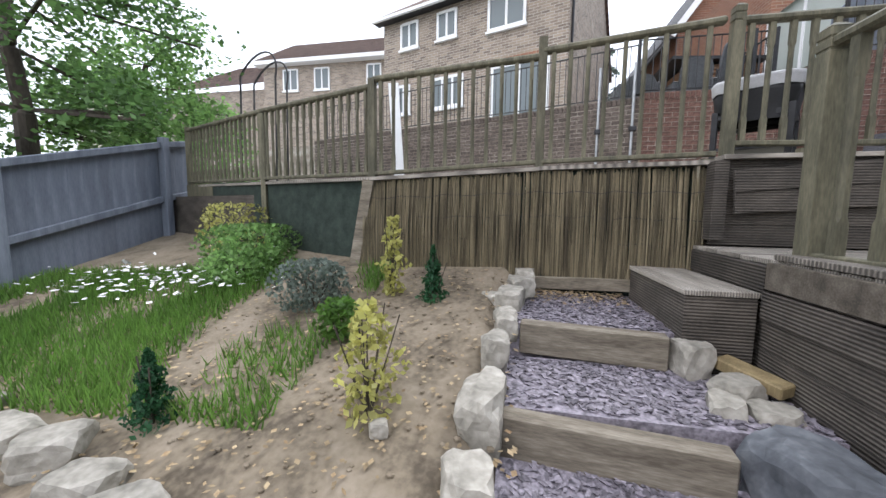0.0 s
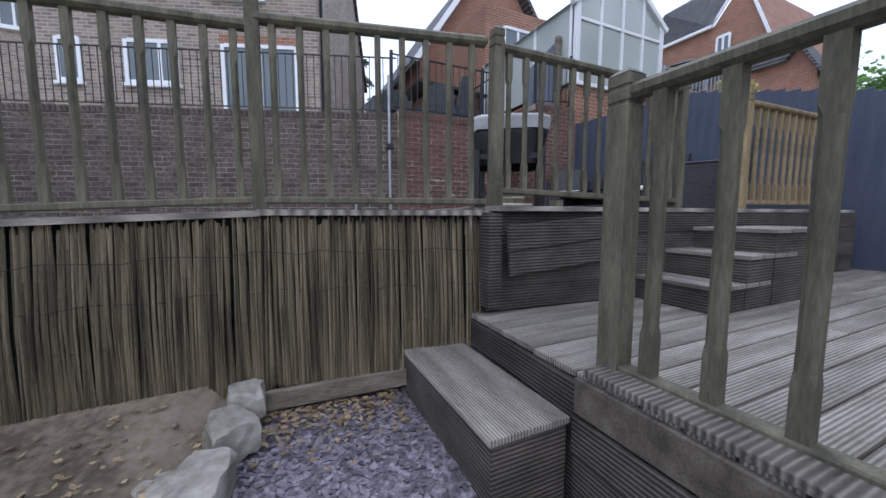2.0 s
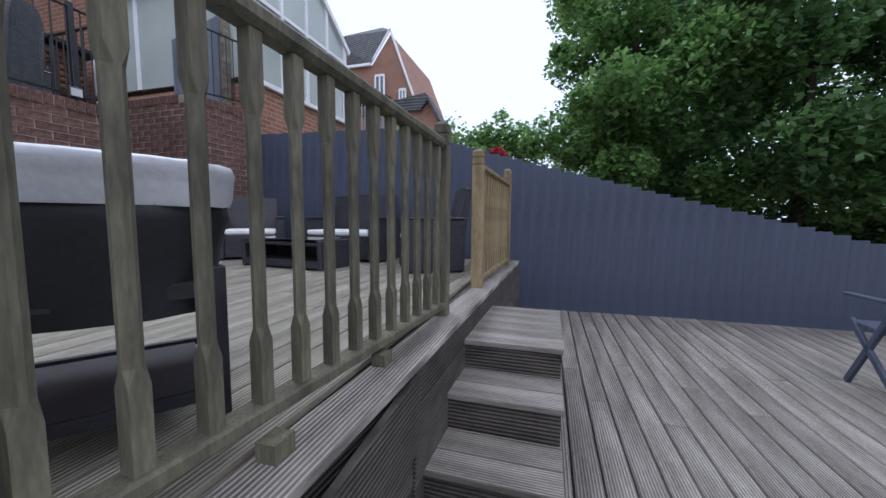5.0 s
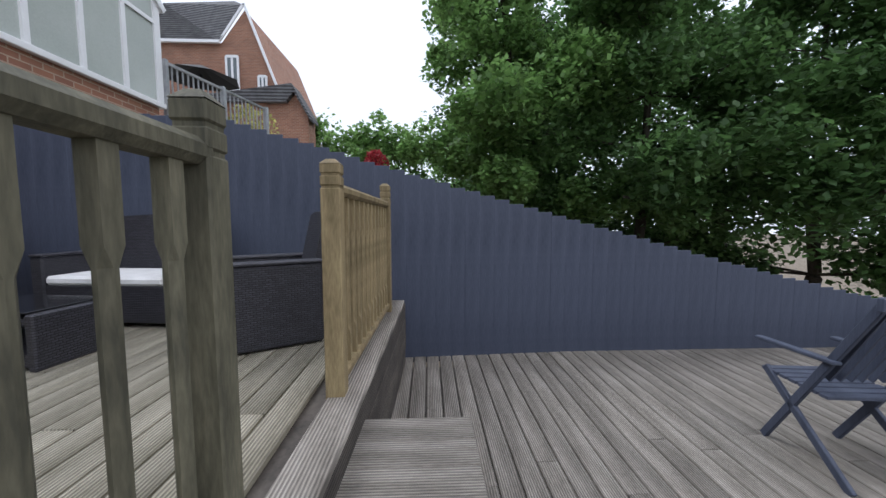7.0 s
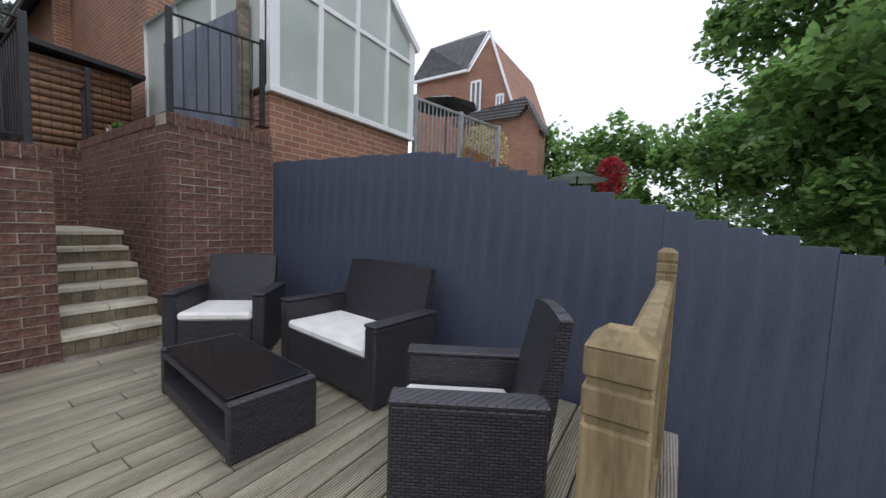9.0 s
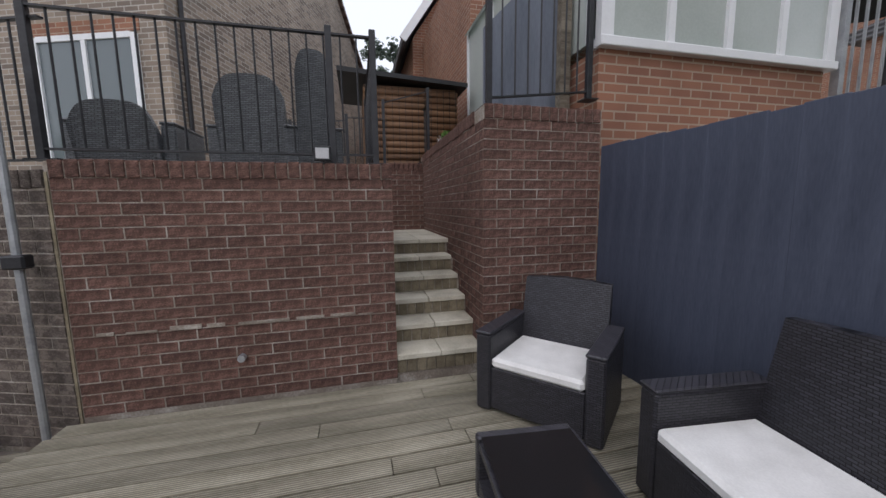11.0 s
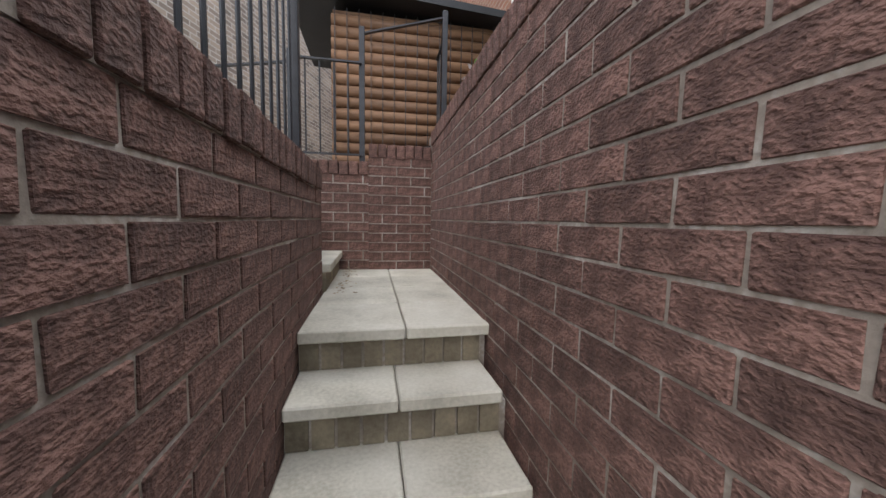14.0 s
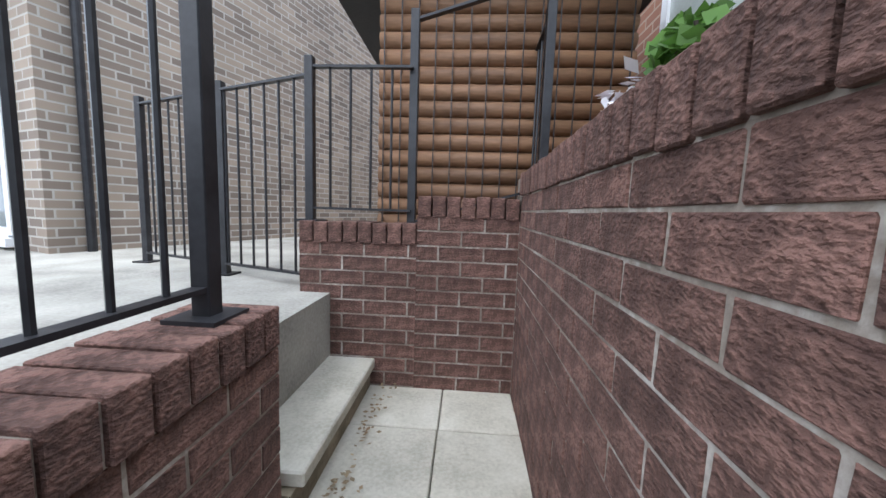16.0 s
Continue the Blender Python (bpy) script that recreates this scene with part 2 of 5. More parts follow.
def thing(name, label, category, at=(0, 0, 0), rz=0.0, kind="", group=""):
    ob = new(name)
    ob.matrix_world = pose(*at, 0, 0, rz)
    ob.empty_display_size = 0.1
    return tagged(ob, label, category, group, kind)


def part(name, bm, mat, parent, label="", smooth=False):
    ob = new(name, mesh_of(bm, name, mat, smooth))
    ob.parent = parent
    return tagged(ob, label)


def solid(name, bm, mat, label, category, kind="structure", smooth=False):
    return tagged(new(name, mesh_of(bm, name, mat, smooth)), label, category, "", kind)


def box(bm, x0, x1, y0, y1, z0, z1, bev=0.0):
    g = bmesh.ops.create_cube(bm, size=1.0, matrix=Matrix.Translation(((x0 + x1) / 2, (y0 + y1) / 2, (z0 + z1) / 2)) @ Matrix.Diagonal((x1 - x0, y1 - y0, z1 - z0, 1)))
    if bev:
        es = list({e for v in g["verts"] for e in v.link_edges})
        bmesh.ops.bevel(bm, geom=es, offset=bev, segments=1, affect="EDGES", profile=0.5)
    return bm


def bx(*a, **k):
    return box(bmesh.new(), *a, **k)


def beam(bm, p, q, w, h, bev=0.0):
    """A bar of width w (sideways) and height h from p to q."""
    p, q = Vector(p), Vector(q)
    d = q - p
    up = Vector((0, 0, 1)) if abs(d.normalized().z) < 0.95 else Vector((0, 1, 0))
    side = d.cross(up).normalized()
    u2 = side.cross(d).normalized()
    m = Matrix((side, d.normalized(), u2)).transposed().to_4x4()
    m.translation = (p + q) / 2
    g = bmesh.ops.create_cube(bm, size=1.0, matrix=m @ Matrix.Diagonal((w, d.length, h, 1)))
    if bev:
        es = list({e for v in g["verts"] for e in v.link_edges})
        bmesh.ops.bevel(bm, geom=es, offset=bev, segments=1, affect="EDGES", profile=0.5)
    return bm


def bar(*a, **k):
    return beam(bmesh.new(), *a, **k)


def prism(bm, pts, z0, z1):
    """A plan polygon raised from z0 to z1."""
    lo, hi = [bm.verts.new((x, y, z0)) for x, y in pts], [bm.verts.new((x, y, z1)) for x, y in pts]
    bm.faces.new(lo[::-1]), bm.faces.new(hi)
    for i in range(len(pts)):
        j = (i + 1) % len(pts)
        bm.faces.new((lo[i], lo[j], hi[j], hi[i]))
    bmesh.ops.recalc_face_normals(bm, faces=bm.faces)
    return bm


def slab_xz(bm, pts, y0, y1):
    """An upright polygon of (x, z) points between y0 and y1."""
    a, b = [bm.verts.new((x, y0, z)) for x, z in pts], [bm.verts.new((x, y1, z)) for x, z in pts]
    bm.faces.new(a), bm.faces.new(b[::-1])
    for i in range(len(pts)):
        j = (i + 1) % len(pts)
        bm.faces.new((a[i], b[i], b[j], a[j]))
    bmesh.ops.recalc_face_normals(bm, faces=bm.faces)
    return bm


def scatter_leaves(bm, pts, size, rng, flat=0.0):
    """A small folded leaf of two triangles at each point."""
    for p in pts:
        s = size * rng.uniform(0.6, 1.3)
        a = Vector((rng.gauss(0, 1), rng.gauss(0, 1), rng.gauss(0, 1) * (1 - flat))).normalized()
        b = a.cross(Vector((rng.gauss(0, 1), rng.gauss(0, 1), rng.gauss(0, 1)))).normalized()
        if flat:
            b = Vector((-a.y, a.x, rng.uniform(-0.3, 0.3))).normalized()
        p = Vector(p)
        v = [bm.verts.new(p - a * s * 0.5), bm.verts.new(p + b * s * 0.32), bm.verts.new(p + a * s * 0.5), bm.verts.new(p - b * s * 0.32)]
        bm.faces.new(v)
    return bm


def ground_z(x, y):
    """Height of the sloping hillside."""
    g = 0.6 + 0.25 * (min(y, 9.5) - 5.6) + 0.06 * min(0.0, max(x, -14) - 0.3)
    return max(g, -3.0)


def rnd(k):
    return random.Random(k)


UD, WD, MD = 1.68, 1.50, 1.055      # upper, west and middle deck
YW = 10.0                           # face of the retaining wall
PATIO = 3.1

# ---- ground ----
xs = sorted(set([-160, -90, -50, -30, -20] + [round(-14 + 0.5 * i, 3) for i in range(60)] + [20, 30, 50, 90, 160]))
ys = sorted(set([-160, -90, -50, -30, -15, -8] + [round(-4 + 0.4 * i, 3) for i in range(35)] + [10.15, 10.25]))
bm = bmesh.new()
grid = {}
for x in xs:
    for y in ys:
        bump = 0.03 * noise.noise(Vector((x * 1.7, y * 1.7, 0))) + 0.015 * noise.noise(Vector((x * 6, y * 6, 3)))
        low = -0.6 if (0.2 < x < 1.4 and y < 6.5) or x > 1.3 else 0.0
        grid[x, y] = bm.verts.new((x, y, ground_z(x, y) + bump + low))
for i in range(len(xs) - 1):
    for j in range(len(ys) - 1):
        bm.faces.new([grid[p] for p in ((xs[i], ys[j]), (xs[i + 1], ys[j]), (xs[i + 1], ys[j + 1]), (xs[i], ys[j + 1]))])
solid("ground", bm, SOIL, "dry sloping garden soil with scattered stones", "ground", smooth=True)
bm = bmesh.new()
prism(bm, [(-40, 26), (-12, 15.2), (-4.1, 12.35), (2.2, 10.2), (4.0, 10.2), (4.0, 12.95), (4.95, 12.95), (4.95, 10.2), (60, 10.2), (160, 10.2), (160, 160), (-160, 160)], 1.0, PATIO)
solid("patio", bm, CONCRETE, "pale paved patio on the upper terrace", "patio")


# ---- brick walls ----
BRICK_MESHES = []
for k in range(4):
    r = rnd(50 + k)
    b = box(bmesh.new(), 0, 0.216, 0, 0.1, -0.001, 0.066, 0.002)
    for v in b.verts:
        v.co += Vector((r.uniform(-1, 1), r.uniform(-1, 1), r.uniform(-1, 1))) * 0.0014
    BRICK_MESHES.append(mesh_of(b, "brick", BRICK))
GREY_BRICK_MESHES = []
for me in BRICK_MESHES:
    grey = me.copy()
    grey.materials[0] = BRICK_GREY
    GREY_BRICK_MESHES.append(grey)


def brick_face(parent, origin, direction, length, z0, z1, outward, seed, singly=300, meshes=BRICK_MESHES, rest=None):
    """Stretcher courses laid on a face: bricks stand 3 to 4 mm proud of the mortar. Pieces past the count are joined."""
    r = rnd(seed)
    d, o = Vector((*direction, 0)).normalized(), Vector((*outward, 0)).normalized()
    rot = Matrix((d, -o, Vector((0, 0, 1)))).transposed().to_4x4()
    if rot.determinant() < 0:
        rot = Matrix((d, o, Vector((0, 0, 1)))).transposed().to_4x4()
    extra = bmesh.new()
    count = 0
    rows = int(round((z1 - z0) / 0.075))
    for row in range(rows):
        u = -0.1125 * (row % 2)
        while u < length - 0.01:
            a, b = max(u, 0.0), min(u + 0.215, length)
            u += 0.225
            if b - a < 0.03:
                continue
            out = 0.0035 + r.uniform(-0.0012, 0.0012)
            start = Vector((*origin, z0 + row * 0.075 + 0.005)) + d * a + o * out
            m = rot.copy()
            if rot.col[1].xyz.dot(o) > 0:
                start = start - o * 0.1
            m.translation = start
            full = b - a > 0.2
            if count < singly:
                me = r.choice(meshes)
                ob = new("brick", me)
                ob.parent = parent
                ob.matrix_basis = m @ Matrix.Diagonal(((b - a) / 0.215, 1, 1, 1))
                count += 1
            else:
                bmesh.ops.create_cube(extra, size=1.0, matrix=m @ Matrix.Translation(((b - a) / 2, 0.05, 0.0325)) @ Matrix.Diagonal((b - a, 0.1, 0.065, 1)))
    if extra.verts:
        tagged(part("brick_courses", extra, rest or BRICK_STUFF, parent), kind="stuff")
    else:
        extra.free()


def soldier_row(parent, origin, direction, length, z, outward, depth=0.22, seed=1, height=0.105, mat=BRICK):
    """A coping of bricks on edge."""
    r = rnd(seed)
    d, o = Vector((*direction, 0)).normalized(), Vector((*outward, 0)).normalized()
    rot = Matrix((d, o, Vector((0, 0, 1)))).transposed().to_4x4()
    base = bmesh.new()
    box(base, 0.004, 0.071, -depth, 0.01, 0, height, 0.003)
    me = mesh_of(base, "coping_brick", mat)
    n = max(1, round(length / 0.075))
    for i in range(n):
        ob = new("coping_brick", me)
        ob.parent = parent
        m = rot.copy()
        m.translation = Vector((*origin, z + r.uniform(-0.004, 0.004))) + d * (i * length / n) + o * r.uniform(-0.003, 0.003)
        ob.matrix_basis = m @ Matrix.Diagonal((length / n / 0.075, 1, 1, 1))


SX0, SX1 = 4.2, 4.89      # stair passage between its walls
WTOP, RTOP = 3.17, 3.62   # brickwork under the copings
wall = thing("wall_north", "red brown brick retaining wall with pale mortar", "wall", kind="structure")
part("mortar", bx(2.2, SX0 - 0.004, YW, YW + 0.2, 1.2, WTOP), MORTAR, wall)
part("mortar", bx(SX0 - 0.2, SX0 - 0.004, YW + 0.2, 11.88, 1.2, WTOP), MORTAR, wall)
part("mortar", bx(2.2, SX0 - 0.006, YW - 0.002, YW + 0.2, WTOP, WTOP + 0.095), MORTAR, wall)
part("mortar", bx(SX0 - 0.2, SX0 - 0.001, YW + 0.2, 11.87, WTOP, WTOP + 0.095), MORTAR, wall)
west_wall = thing("wall_west", "weathered dark brick retaining wall running back", "wall", kind="structure")
WW0, WW1 = Vector((2.19, 10.0)), Vector((-12.0, 15.0))
wd = (WW1 - WW0).normalized()
wnorm = Vector((wd.y, -wd.x))
wnorm = wnorm if wnorm.y < 0 else -wnorm
b = prism(bmesh.new(), [WW0[:], WW1[:], (WW1 - wnorm * 0.2)[:], (WW0 - wnorm * 0.2)[:]], 1.0, WTOP - 0.06)
part("mortar", b, MORTAR, west_wall)
pier = thing("wall_east", "dark brick pier wall beside the steps", "wall", kind="structure")
part("mortar", prism(bmesh.new(), [(SX1 + 0.004, YW), (5.9, YW), (5.9, YW + 0.22), (SX1 + 0.2, YW + 0.22), (SX1 + 0.2, 12.95), (SX1 + 0.06, 12.95)], 1.2, RTOP), MORTAR, pier)
part("mortar", prism(bmesh.new(), [(SX1 + 0.003, YW - 0.002), (5.9, YW - 0.002), (5.9, YW + 0.2), (SX1 + 0.2, YW + 0.2), (SX1 + 0.2, 12.95), (SX1 + 0.062, 12.95)], RTOP, RTOP + 0.095), MORTAR, pier)
endw = thing("wall_end", "brick wall closing the top of the steps", "wall", kind="structure")
part("mortar", bx(3.84, 4.44, 12.75, 12.95, 2.4, 3.36), MORTAR, endw)
part("mortar", bx(4.44, 4.95, 12.75, 12.95, 2.4, 3.5), MORTAR, endw)

# ---- steps: slabs on brick risers ----
steps = thing("steps", "buff slab steps on brick risers between brick walls", "steps", kind="structure")
for k in range(6):
    y0, z = YW + 0.236 * k, 1.70 + 0.153 * (k + 1)
    y1 = y0 + 0.26 if k < 5 else 12.75
    part("riser_core", bx(SX0, SX1 + 0.02, y0 + 0.035, y1 + 0.05, 1.5, z - 0.05), MORTAR, steps)
    if k < 5:
        for i in range(2):
            xa = SX0 + 0.345 * i
            part("slab", bx(xa + 0.002, xa + 0.343, y0, y1 + 0.02, z - 0.045, z, bev=0.006), SLAB, steps)
    else:
        cuts = [y0, 11.59, 12.0, 12.41, 12.75]
        for i in range(2):
            for j in range(4):
                xa = SX0 + 0.39 * i + 0.002 * j
                part("slab", bx(xa + 0.002, xa + (0.387 if i == 0 else 0.345), cuts[j] + (0.004 if j else 0), cuts[j + 1] - (0.004 if j < 3 else 0), z - 0.045, z, bev=0.005), SLAB, steps)
    for i in range(9):
        xa = SX0 + 0.0765 * i
        part("riser_brick", bx(xa + 0.005, min(xa + 0.0715, SX1), y0 + 0.022, y0 + 0.06, z - 0.15, z - 0.048), RISER, steps)
for k in range(3):
    x1, z = 4.24 - 0.3 * k, 2.62 + 0.15 * (k + 1)
    part("slab", bx(x1 - 0.36, x1, 11.93, 12.74, z - 0.05, z, bev=0.006), SLAB, steps)
    part("riser_core", bx(x1 - 0.36, x1 - 0.025, 11.9, 12.74, 2.3, z - 0.05), RISER, steps)


# ---- decks ----
def grooved_boards(deck, x0f, x1f, y0, y1, z, mat, pitch=0.128, seed=3):
    r = rnd(seed)
    y = y0
    while y + 0.05 < y1:
        w = min(pitch - 0.011, y1 - y)
        xa, xb = x0f(y + w / 2), x1f(y + w / 2)
        cut = xa + (xb - xa) * r.uniform(0.3, 0.7)
        for a, c in ((xa, cut - 0.002), (cut + 0.002, xb)):
            b = bx(-(c - a) / 2, (c - a) / 2, -w / 2, w / 2, -0.028, 0, bev=0.003)
            ob = part("deck_board", b, mat, deck)
            ob.matrix_basis = pose((a + c) / 2, y + w / 2, z + r.uniform(-0.0015, 0.0015))
        y += pitch


FX = 5.9
deck_up = thing("upper_deck", "pale weathered grooved timber decking", "decking", kind="structure")
grooved_boards(deck_up, lambda y: 1.47 + (y - 6.3) * 0.2, lambda y: FX - 0.02, 6.34, 9.97, UD, DECK_UP, seed=3)
part("joists", prism(bmesh.new(), [(1.52, 6.32), (5.85, 6.14), (5.85, 9.95), (2.24, 9.95)], 1.0, UD - 0.034), FASCIA, deck_up)
deck_mid = thing("middle_deck", "grey brown grooved timber decking with fallen bits", "decking", kind="structure")
grooved_boards(deck_mid, lambda y: 1.42 + max(0.0, y - 5.45) * 0.04, lambda y: FX + 0.28, 0.6, 6.33, MD, DECK, seed=5)
part("joists", prism(bmesh.new(), [(1.44, 0.65), (5.85, 0.65), (5.85, 6.0), (1.44, 6.25)], 0.0, MD - 0.034), FASCIA, deck_mid)
deck_west = thing("west_deck", "weathered timber decking one step lower", "decking", kind="structure")
grooved_boards(deck_west, lambda y: max(-8.0, 0.4 - (y - 6.6) * 2.6), lambda y: 1.46 + (y - 6.3) * 0.2, 6.6, 10.0, WD, DECK_UP, seed=7)
part("joists", prism(bmesh.new(), [(0.34, 6.68), (1.5, 6.42), (2.2, 9.95), (-4.5, 12.1), (-6.5, 8.6), (-3.0, 7.4), (-1.15, 6.72)], 0.9, WD - 0.034), FASCIA, deck_west)


def fascia_run(owner, p, q, z_top, rows, h=0.143, th=0.025, mat=FASCIA, jog=0.0, seed=9):
    r = rnd(seed)
    p, q = Vector((*p, 0)), Vector((*q, 0))
    for i in range(rows):
        z = z_top - h * (i + 0.5) - 0.004 * i
        side = (q - p).cross(Vector((0, 0, 1))).normalized() * r.uniform(0, jog)
        part("fascia_board", bar(p + side + Vector((0, 0, z)), q + side + Vector((0, 0, z)), th, h, bev=0.003), mat, owner)


part("edge_board", bar((1.55, 6.25, UD - 0.012), (5.86, 6.125, UD - 0.012), 0.15, 0.03, bev=0.003), DECK, deck_up)
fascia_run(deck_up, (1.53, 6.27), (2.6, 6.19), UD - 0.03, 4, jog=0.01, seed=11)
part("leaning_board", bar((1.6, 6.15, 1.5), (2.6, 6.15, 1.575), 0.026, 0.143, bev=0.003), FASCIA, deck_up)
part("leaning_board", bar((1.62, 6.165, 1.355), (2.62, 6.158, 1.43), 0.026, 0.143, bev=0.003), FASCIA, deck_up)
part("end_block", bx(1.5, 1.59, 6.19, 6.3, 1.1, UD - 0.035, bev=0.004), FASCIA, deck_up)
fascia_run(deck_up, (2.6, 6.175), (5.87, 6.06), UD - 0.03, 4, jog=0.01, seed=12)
fascia_run(deck_up, (1.46, 6.33), (2.2, 9.96), UD - 0.03, 1, h=0.14, mat=DECK_UP)
fascia_run(deck_mid, (1.40, 3.9), (1.41, 5.44), MD - 0.012, 1, h=0.135, mat=SLEEPER_D, seed=16)
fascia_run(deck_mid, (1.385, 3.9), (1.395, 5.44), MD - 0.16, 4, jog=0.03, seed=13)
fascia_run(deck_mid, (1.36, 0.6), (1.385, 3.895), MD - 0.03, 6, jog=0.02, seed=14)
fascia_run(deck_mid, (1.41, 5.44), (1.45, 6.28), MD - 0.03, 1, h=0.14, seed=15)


def step_box(name, label, x0, x1, y0, y1, z0, z1, along_x, boards, mat=DECK):
    """A timber box step: grooved tread boards on plank sides."""
    ob = thing(name, label, "step", kind="structure")
    n = boards
    for i in range(n):
        if along_x:
            w = (y1 - y0) / n
            b = part("tread_board", bx(-(x1 - x0) / 2, (x1 - x0) / 2, -w / 2 + 0.002, w / 2 - 0.002, -0.028, 0, bev=0.003), mat, ob)
            b.matrix_basis = pose((x0 + x1) / 2, y0 + w * (i + 0.5), z1)
        else:
            w = (x1 - x0) / n
            b = part("tread_board", bx(-(y1 - y0) / 2, (y1 - y0) / 2, -w / 2 + 0.002, w / 2 - 0.002, -0.028, 0, bev=0.003), mat, ob)
            b.matrix_basis = pose(x0 + w * (i + 0.5), (y0 + y1) / 2, z1, 0, 0, 90)
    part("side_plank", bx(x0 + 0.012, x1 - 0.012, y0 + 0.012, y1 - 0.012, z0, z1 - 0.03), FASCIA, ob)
    return ob


step_box("box_step", "long weathered timber box step below the deck", 1.05, 1.41, 5.46, 6.37, 0.3, 0.88, False, 2)
step_box("deck_step", "bottom tread of grooved timber deck steps", 2.68, 3.25, 5.64, 6.19, MD, 1.22, False, 4)
step_box("deck_step", "middle tread of grooved timber deck steps", 2.965, 3.55, 5.635, 6.17, MD, 1.39, False, 4)
step_box("deck_step", "top tread of grooved timber deck steps", 3.265, 4.06, 5.63, 6.15, MD, 1.545, False, 5)


# ---- balustrades ----
def post(owner, x, y, z0, z1, s=0.068, mat=POST, cap=True):
    ob = part("post", bx(x - s / 2, x + s / 2, y - s / 2, y + s / 2, z0, z1 - (0.12 if cap else 0), bev=0.004), mat, owner)
    if cap:
        b = bmesh.new()
        h = s / 2
        box(b, x - h + 0.005, x + h - 0.005, y - h + 0.005, y + h - 0.005, z1 - 0.12, z1 - 0.11)
        box(b, x - h, x + h, y - h, y + h, z1 - 0.11, z1 - 0.07, 0.004)
        box(b, x - h + 0.005, x + h - 0.005, y - h + 0.005, y + h - 0.005, z1 - 0.07, z1 - 0.06)
        box(b, x - h, x + h, y - h, y + h, z1 - 0.06, z1 - 0.02, 0.004)
        lo = [b.verts.new((x + sx * h, y + sy * h, z1 - 0.02)) for sx, sy in ((-1, -1), (1, -1), (1, 1), (-1, 1))]
        hi = [b.verts.new((x + sx * h * 0.45, y + sy * h * 0.45, z1)) for sx, sy in ((-1, -1), (1, -1), (1, 1), (-1, 1))]
        for i in range(4):
            b.faces.new((lo[i], lo[(i + 1) % 4], hi[(i + 1) % 4], hi[i]))
        b.faces.new(hi)
        part("post_cap", b, mat, owner)
    return ob


def spindle_mesh(h, s, mat):
    """A square spindle with chamfers between its square ends."""
    b = bmesh.new()
    rings = []
    for z, k in ((0, 0), (0.14, 0), (0.17, 0.012), (h - 0.17, 0.012), (h - 0.14, 0), (h, 0)):
        a, c = s / 2, s / 2 - k
        rings.append([b.verts.new((px, py, z)) for px, py in ((-a, -c), (-c, -a), (c, -a), (a, -c), (a, c), (c, a), (-c, a), (-a, c))])
    for lo, hi in zip(rings, rings[1:]):
        for i in range(8):
            b.faces.new((lo[i], lo[(i + 1) % 8], hi[(i + 1) % 8], hi[i]))
    bmesh.ops.remove_doubles(b, verts=b.verts, dist=0.0002)
    bmesh.ops.recalc_face_normals(b, faces=b.faces)
    return mesh_of(b, "spindle", mat)


def rail_run(owner, p, q, z0a, z0b, height, mat=POST, pitch=0.112, s=0.032, inset=0.06, sag=0.0):
    """Bottom rail, rounded handrail and spindles between two posts."""
    p, q = Vector((*p, z0a)), Vector((*q, z0b))
    d = (q - p)
    up = Vector((0, 0, height))
    part("bottom_rail", bar(p, q, 0.06, 0.035, bev=0.006), mat, owner)
    part("handrail", bar(p + up, q + up, 0.068, 0.05, bev=0.014), mat, owner)
    n = max(1, int((d.length - 2 * inset) / pitch))
    me = spindle_mesh(height - 0.04, s, mat)
    for i in range(n):
        ob = new("spindle", me)
        ob.parent = owner
        at = p + d * ((i + 0.7) / (n + 0.4))
        ob.matrix_basis = pose(at.x, at.y, at.z + 0.015, 0, 0, math.degrees(math.atan2(d.y, d.x)))


up_rail = thing("balustrade", "green tinged timber balustrade along the upper deck", "balustrade", kind="structure")
P3, P4, P5, P6 = (1.63, 6.335), (3.22, 6.25), (4.03, 6.22), (5.45, 6.17)
post(up_rail, *P3, 1.2, 2.71, 0.07)
post(up_rail, *P4, UD - 0.3, 2.675)
rail_run(up_rail, P3, P4, UD + 0.1, UD + 0.06, 0.82)
for x in (2.05, 2.55):
    part("rail_block", bx(x - 0.03, x + 0.03, 6.24, 6.29, UD, UD + 0.045), POST, up_rail)
gate_rail = thing("balustrade", "yellowed timber balustrade beside the blue fence", "balustrade", kind="structure")
post(gate_rail, *P5, UD - 0.2, 2.69, 0.08, POST_YEL)
post(gate_rail, *P6, UD - 0.02, 2.74, 0.08, POST_YEL)
rail_run(gate_rail, P5, P6, UD + 0.06, UD + 0.06, 0.83, POST_YEL, pitch=0.105)
west_rail = thing("balustrade", "dark timber balustrade above the reed screen", "balustrade", kind="structure")
P2, P1, P0, PC = (0.36, 6.61), (-1.17, 6.66), (-2.85, 7.32), (-4.85, 8.2)
for (x, y), z in ((P2, 2.72), (P1, 2.5), (P0, 2.43), (PC, 2.54)):
    post(west_rail, x, y, 0.7, z, cap=False)
rail_run(west_rail, P2, (1.56, 6.33), 1.71, 1.71, 0.9)
rail_run(west_rail, P1, P2, 1.63, 1.71, 0.86)
rail_run(west_rail, P0, P1, 1.66, 1.63, 0.8)
rail_run(west_rail, PC, P0, 1.69, 1.66, 0.8)
mid_rail = thing("balustrade", "timber balustrade on the middle deck edge", "balustrade", kind="structure")
post(mid_rail, 1.535, 5.39, 0.6, 2.12, 0.085)
post(mid_rail, 1.56, 3.8, 0.6, 2.12, 0.085)
post(mid_rail, 1.58, 2.2, 0.6, 2.12, 0.085)
